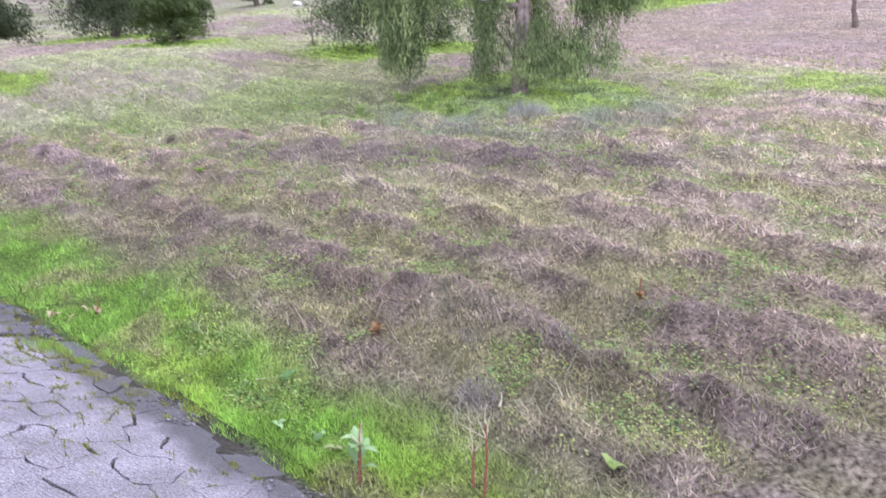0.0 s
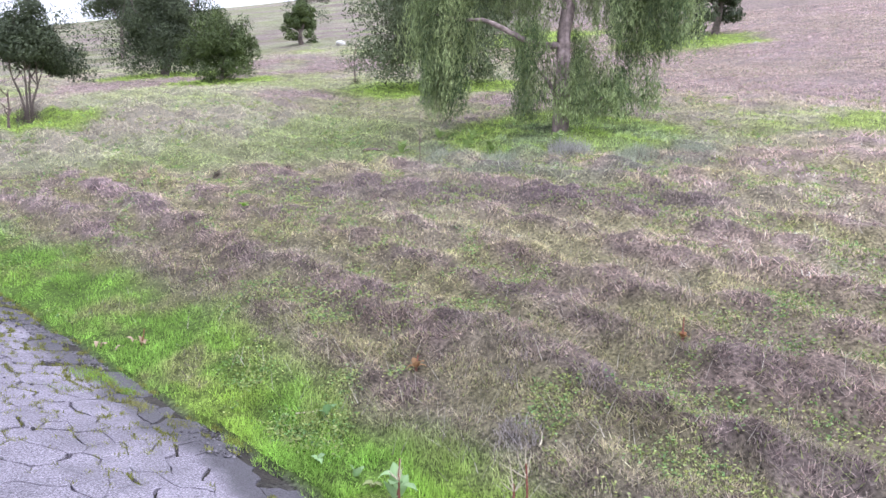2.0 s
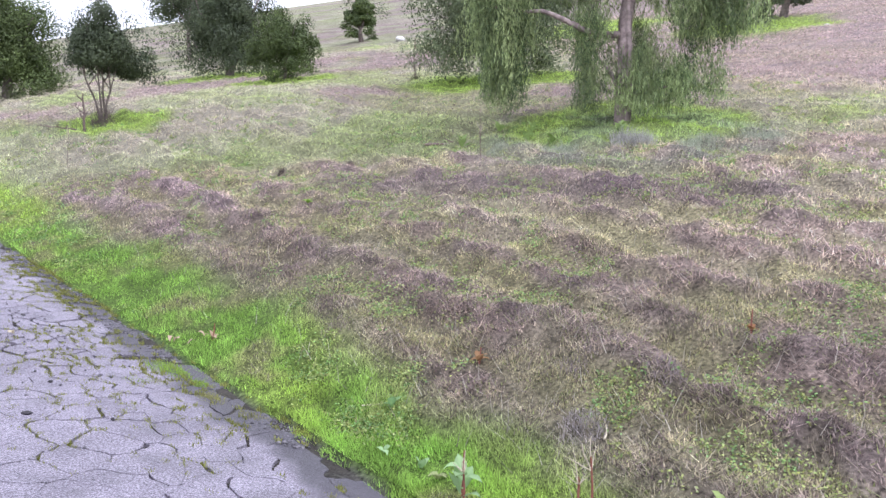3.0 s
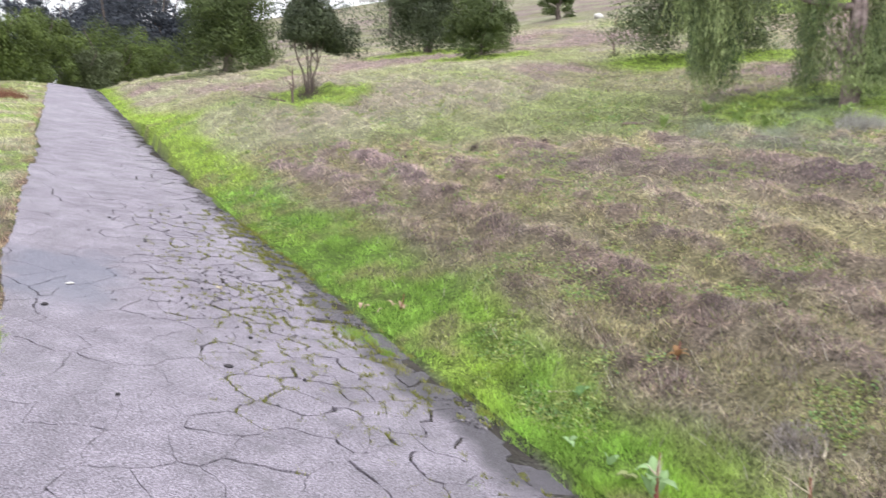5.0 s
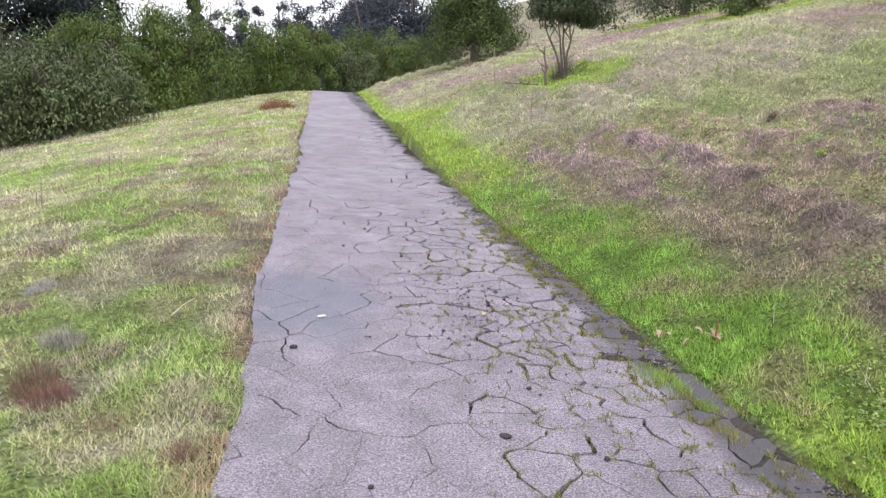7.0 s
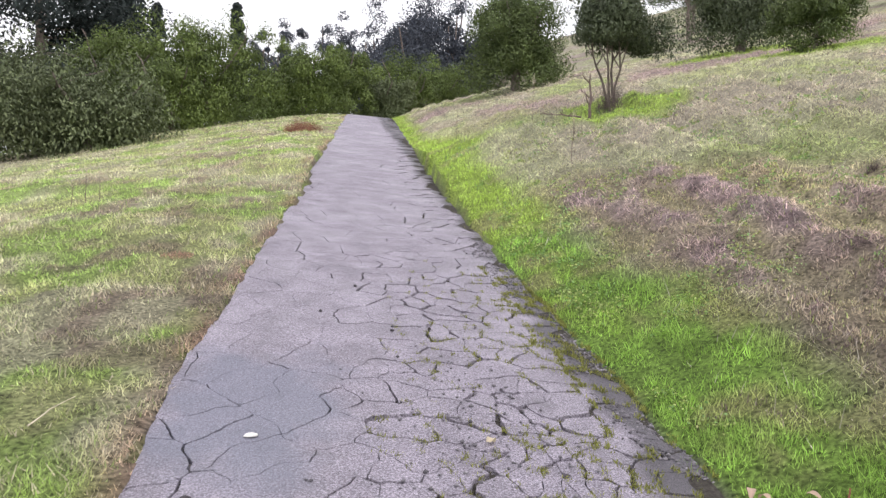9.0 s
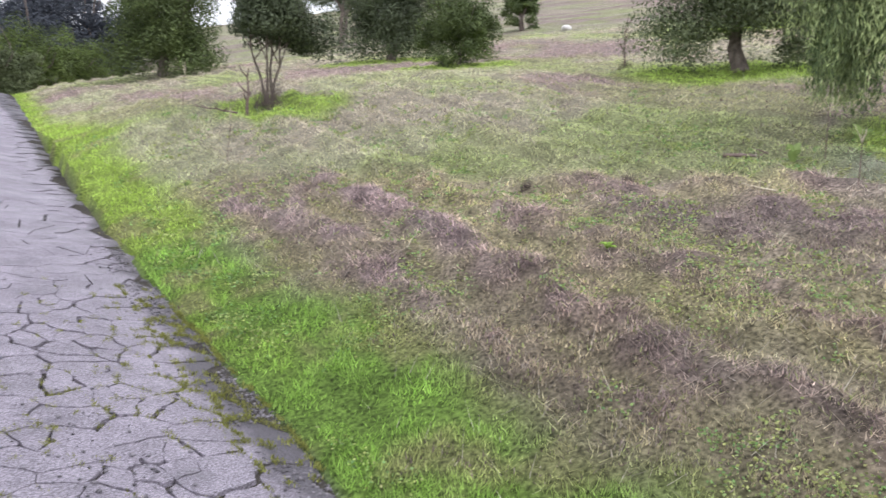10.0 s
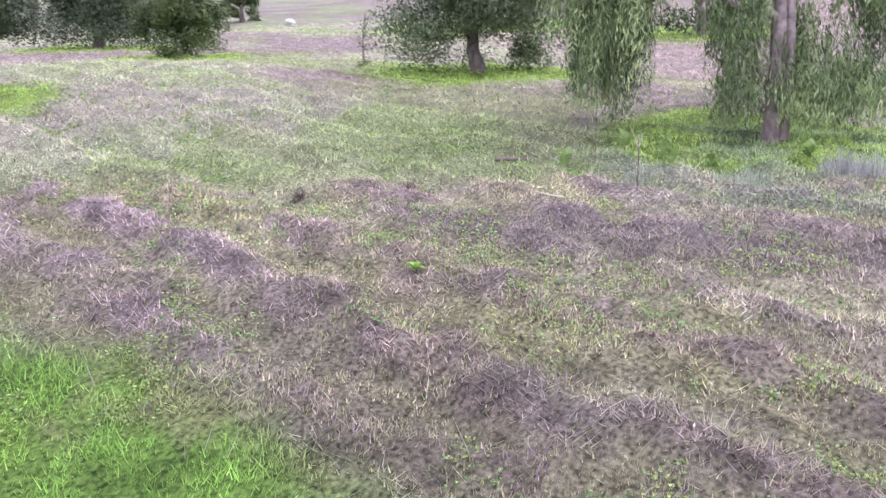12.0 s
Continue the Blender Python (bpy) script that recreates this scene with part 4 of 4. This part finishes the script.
# ---- broken asphalt path ----
def clip(poly, p, n):
    """The part of a polygon on the far side of n from p."""
    out = []
    for i, a in enumerate(poly):
        b = poly[(i + 1) % len(poly)]
        da, db = (a[0] - p[0]) * n[0] + (a[1] - p[1]) * n[1], (b[0] - p[0]) * n[0] + (b[1] - p[1]) * n[1]
        if da <= 0:
            out.append(a)
        if da * db < 0:
            t = da / (da - db)
            out.append((a[0] + (b[0] - a[0]) * t, a[1] + (b[1] - a[1]) * t))
    return out


def wear_at(px, py):
    """How broken the paving is, from 0 to about 1."""
    return min(1.2, math.exp(-(((px - 0.95) / 0.5) ** 2 + ((py - 6.3) / 1.2) ** 2)) + 0.8 * math.exp(-(((px - 0.95) / 0.35) ** 2 + ((py - 8.7) / 0.9) ** 2))
               + 0.6 * math.exp(-(((px - 1.35) / 0.35) ** 2 + ((py - 4.9) / 1.2) ** 2)))


def gap_at(px, py, h):
    """How wide a crack gapes."""
    side = 0.45 + 0.55 * min(1, max(0, (px - 0.2) / 1.0))
    wide = max(0.0, h - 0.6) / 0.4
    return 0.0022 + 0.0025 * h + 0.013 * wide * side + 0.014 * wear_at(px, py) * max(0.0, h - 0.25)


def spacing_at(px, py):
    s = 0.52 if px < 0.45 else 0.38 if px < 1.1 else 0.32
    s -= 0.22 * min(1, wear_at(px, py))
    s -= 0.12 * math.exp(-(((px - 1.78) / 0.16) ** 2 + ((py - 5.1) / 1.6) ** 2))
    return s * (1 + 0.09 * max(0, py - 9)) if py > 2 else s * 1.8


g = random.Random(5)
seeds, rows_of = [], {}
for _ in range(30000):
    px, py = g.uniform(-1.4, 2.2), g.uniform(-3.5, 47)
    s = spacing_at(px, py) * g.uniform(0.35, 1.0)
    cell = int(py // 1.5)
    if all((px - q[0]) ** 2 * 1.3 + (py - q[1]) ** 2 * 0.75 > s * s for k in (cell - 1, cell, cell + 1) for q in rows_of.get(k, ())):
        seeds.append((px, py))
        rows_of.setdefault(cell, []).append((px, py))

bed_y = np.arange(-3.5, 47, 0.25)
bed_l, bed_r = path_left(bed_y) + 0.04, path_right(bed_y) - 0.02
bed_v = np.concatenate([np.stack([bed_l, bed_y, path_z(bed_l, bed_y) - 0.024], 1), np.stack([bed_r, bed_y, path_z(bed_r, bed_y) - 0.024], 1)])
k = len(bed_y)
bed_f = np.array([(i, i + k, i + k + 1, i + 1) for i in range(k - 1)])
pavement = tagged(new("pavement", mesh_from("pavement", bed_v, bed_f, SOIL)), "cracked grey asphalt path with weeds in its cracks", "path", kind="structure")


def ragged(px, py):
    v = noise.noise_vector(Vector((px * 2.4, py * 2.4, 0.7))) * 0.11 + noise.noise_vector(Vector((px * 7, py * 7, 3.1))) * 0.04 + noise.noise_vector(Vector((px * 21, py * 21, 5.3))) * 0.02
    return px + v.x, py + v.y


EDGE_Y = np.arange(-6, 56, 0.05)
EDGE_L, EDGE_R = path_left(EDGE_Y).tolist(), path_right(EDGE_Y).tolist()


def edges_at(py):
    k = (py + 6) * 20
    i = min(max(int(k), 0), len(EDGE_L) - 2)
    u = k - i
    return EDGE_L[i] * (1 - u) + EDGE_L[i + 1] * u, EDGE_R[i] * (1 - u) + EDGE_R[i + 1] * u


far_v, far_f, crack_spots = [], [], []


def lay(poly, px, py, mat, drop, tx, ty, near):
    """One piece of paving, cut ragged along its outline, kept between two lines along the path."""
    step = 0.032 if near else 0.25
    ring = []
    for a, b in zip(poly, poly[1:] + poly[:1]):
        m = max(1, int(math.hypot(b[0] - a[0], b[1] - a[1]) / step))
        for i in range(m):
            qx, qy = ragged(a[0] + (b[0] - a[0]) * i / m, a[1] + (b[1] - a[1]) * i / m)
            lo, hi = edges_at(qy)
            fray = 0.012 * noise.noise(Vector((qy * 14, qx * 3, 4.4)))
            q = (min(max(qx, lo + fray), hi + fray), qy)
            if not ring or math.hypot(q[0] - ring[-1][0], q[1] - ring[-1][1]) > 0.007:
                ring.append(q)
    if len(ring) > 3 and math.hypot(ring[0][0] - ring[-1][0], ring[0][1] - ring[-1][1]) < 0.012:
        ring.pop()
    area = abs(sum(a[0] * b[1] - b[0] * a[1] for a, b in zip(ring, ring[1:] + ring[:1]))) / 2
    if len(ring) < 3 or area < 0.002:
        return
    ups = climb(np.zeros(len(ring)), np.array([b for _, b in ring])).tolist()
    zs = [-0.0835 * a + up - drop + (a - px) * tx + (b - py) * ty for (a, b), up in zip(ring, ups)]
    cx, cy = sum(a for a, _ in ring) / len(ring), sum(b for _, b in ring) / len(ring)
    c = len(ring)
    verts = [(a + (cx - a) * 0.0014 / (math.hypot(cx - a, cy - b) + 0.01), b + (cy - b) * 0.0014 / (math.hypot(cx - a, cy - b) + 0.01), z) for (a, b), z in zip(ring, zs)]
    verts += [(a, b, z - 0.002) for (a, b), z in zip(ring, zs)]
    verts += [(a, b, z - 0.04) for (a, b), z in zip(ring, zs)]
    faces = [tuple(range(c))]
    for i in range(c):
        j = (i + 1) % c
        faces += [(i, i + c, j + c, j), (i + c, i + 2 * c, j + 2 * c, j + c)]
    if near:
        me = bpy.data.meshes.new("slab")
        me.from_pydata(verts, [], faces)
        me.materials.append(mat)
        part("slab", me, pavement)
        if px > 0.6:
            crack_spots.extend(ring[i] for i in range(0, c, 2))
    else:
        base = len(far_v)
        far_v.extend(verts)
        far_f.extend(tuple(i + base for i in f) for f in faces)


for px, py in seeds:
    poly = [(px - 1.6, py - 1.6), (px + 1.6, py - 1.6), (px + 1.6, py + 1.6), (px - 1.6, py + 1.6)]
    cell = int(py // 1.5)
    for q in [p for k in range(cell - 2, cell + 3) for p in rows_of.get(k, ())]:
        dx, dy = q[0] - px, q[1] - py
        if (dx or dy) and abs(dx) < 2.2 and abs(dy) < 2.2:
            dist = math.hypot(dx, dy)
            mx, my = (px + q[0]) / 2, (py + q[1]) / 2
            h = 0.5 + 0.5 * math.sin(mx * 91.7 + my * 57.3)
            w = gap_at(mx, my, h) / 2 / dist
            poly = clip(poly, (mx - dx * w, my - dy * w), (dx, dy))
            if len(poly) < 3:
                break
    if len(poly) < 3:
        continue
    hi = edges_at(py)[1]
    if px > hi - 0.3 and 3.8 < py < 6.6 and g.random() < 0.14:
        continue
    worn = wear_at(px, py)
    sunk = max(0, px - hi + 0.45) * 0.06
    lay(poly, px, py, ASPHALT, sunk + g.uniform(0, 0.0008 + 0.008 * worn), g.uniform(-0.01, 0.01) * (0.15 + 2 * worn), g.uniform(-0.008, 0.008) * (0.15 + worn), 2.2 < py < 9.6)

me = bpy.data.meshes.new("paving")
me.from_pydata(far_v, [], far_f)
me.materials.append(ASPHALT)
tagged(part("paving", me, pavement), "worn grey asphalt farther along the path", kind="stuff")

# ---- crumbs of asphalt along the broken edge ----
rng = np.random.default_rng(70)
n = 7000
y = rng.uniform(2.2, 11, n)
x = path_right(y) - np.abs(rng.normal(0, 0.13, n)) + 0.02
m = (fbm(x * 2.5, y * 2.0, 71) > 0.42)
x, y = x[m], y[m]
x, y = np.r_[x, rng.normal(1.0, 0.28, 500)], np.r_[y, rng.normal(6.2, 0.7, 500)]
n = len(x)
r = 0.003 + 0.012 * rng.random(n) ** 3
turn = rng.uniform(0, 6.28, n)
corner = np.array(((1, 0, 0), (0, 1, 0), (-1, 0, 0), (0, -1, 0), (0, 0, 0.7), (0, 0, -0.7)))
spread = corner[None] * rng.uniform(0.7, 1.3, (n, 6, 1)) * r[:, None, None]
cs, sn = np.cos(turn)[:, None], np.sin(turn)[:, None]
sunk = np.maximum(0, x - path_right(y) + 0.45) * 0.06
crumbs = np.stack([x[:, None] + spread[..., 0] * cs - spread[..., 1] * sn, y[:, None] + spread[..., 0] * sn + spread[..., 1] * cs, (path_z(x, y) - sunk + 0.3 * r)[:, None] + spread[..., 2]], -1)
octa = np.array(((0, 1, 4), (1, 2, 4), (2, 3, 4), (3, 0, 4), (1, 0, 5), (2, 1, 5), (3, 2, 5), (0, 3, 5)))
faces = (octa[None] + 6 * np.arange(n)[:, None, None]).reshape(-1, 3)
tagged(new("asphalt_crumbs", mesh_from("asphalt_crumbs", crumbs.reshape(-1, 3), faces, CRUMB)), "loose dark grit and crumbs of asphalt along the broken edge", "gravel", kind="stuff")

# ---- moss and grass in the cracks ----
rng = np.random.default_rng(77)
spots = np.array(crack_spots)
chance = 0.05 + 0.3 * smooth(0.5, 0.62, fbm(spots[:, 0] * 1.1, spots[:, 1] * 0.9, 43)) + 0.6 * np.exp(-(((spots[:, 0] - 1.6) / 0.35) ** 2)) * smooth(0.45, 0.6, fbm(spots[:, 0] * 2, spots[:, 1] * 1.5, 41))
spots = spots[rng.random(len(spots)) < chance]
k = 26
x = np.repeat(spots[:, 0], k) + rng.normal(0, 0.013, k * len(spots))
y = np.repeat(spots[:, 1], k) + rng.normal(0, 0.02, k * len(spots))
blades("crack_moss", x, y, rng.uniform(0.01, 0.028, len(x)), np.full(len(x), 0.007), rng.uniform(0.1, 0.8, len(x)), np.array((0.25, 0.26, 0.075)) * rng.uniform(0.6, 1.3, (len(x), 1)), rng,
       "olive moss growing in the cracks of the path", z=path_z(x, y) - 0.005, category="moss")


def grass_tuft(px, py, rad, h, n, tint, seed, label, stretch_y=1.0, turn=0.0):
    q = np.random.default_rng(seed)
    a, rr = q.uniform(0, 6.28, n), rad * np.sqrt(q.random(n))
    u, v = np.cos(a) * rr, np.sin(a) * rr * stretch_y
    x = px + u * math.cos(turn) - v * math.sin(turn)
    y = py + u * math.sin(turn) + v * math.cos(turn)
    blades("grass_tuft", x, y, h * q.uniform(0.5, 1.2, n) * (1.15 - 0.6 * rr / rad), np.full(n, 0.0042), q.uniform(0.1, 0.85, n), np.array(tint) * q.uniform(0.65, 1.3, (n, 1)), q, label,
           z=path_z(x, y) - 0.02, kind="thing", category="grass")


FRESH, DULL = (0.27, 0.40, 0.07), (0.27, 0.27, 0.09)
for k, (px, py, rad, h, n, tint, sy, turn) in enumerate((
    (1.74, 5.15, 0.10, 0.085, 500, FRESH, 2.0, 0.3), (1.5, 4.93, 0.06, 0.05, 300, FRESH, 2.6, 0.9), (1.78, 4.55, 0.08, 0.06, 320, DULL, 1.6, 0.2), (1.43, 6.40, 0.05, 0.03, 320, DULL, 4.5, 1.3),
    (1.38, 8.87, 0.045, 0.03, 260, DULL, 5.0, 0.2), (1.68, 7.6, 0.04, 0.04, 240, DULL, 4.0, 0.25), (1.48, 3.54, 0.03, 0.025, 160, DULL, 4.0, -0.1), (1.58, 3.09, 0.05, 0.04, 200, FRESH, 1.3, 0),
    (0.78, 6.55, 0.10, 0.03, 420, DULL, 1.6, 1.0), (0.02, 6.96, 0.02, 0.02, 160, DULL, 8.0, 1.5), (-0.22, 6.49, 0.025, 0.02, 160, DULL, 6.0, 1.45), (1.62, 4.2, 0.05, 0.03, 200, DULL, 2.5, 0.9),
    (1.36, 4.75, 0.04, 0.03, 180, DULL, 3.0, 1.2), (1.66, 5.75, 0.05, 0.04, 220, DULL, 3.0, 1.4), (1.55, 6.9, 0.04, 0.03, 200, DULL, 3.0, 1.3), (1.5, 8.0, 0.035, 0.03, 180, DULL, 4.0, 0.2),
    (0.88, 6.02, 0.09, 0.015, 260, (0.5, 0.45, 0.25), 1.8, 0.8), (1.83, 4.85, 0.05, 0.05, 220, FRESH, 1.6, 0.2), (1.9, 4.2, 0.06, 0.04, 220, DULL, 2.0, 0.3), (0.12, 5.9, 0.02, 0.02, 120, DULL, 6.0, 0.1),
)):
    grass_tuft(px, py, rad, h, n, tint, 300 + k, "fresh green tuft growing in the broken path" if tint is FRESH else "olive mossy tuft in a crack of the path", sy, turn)
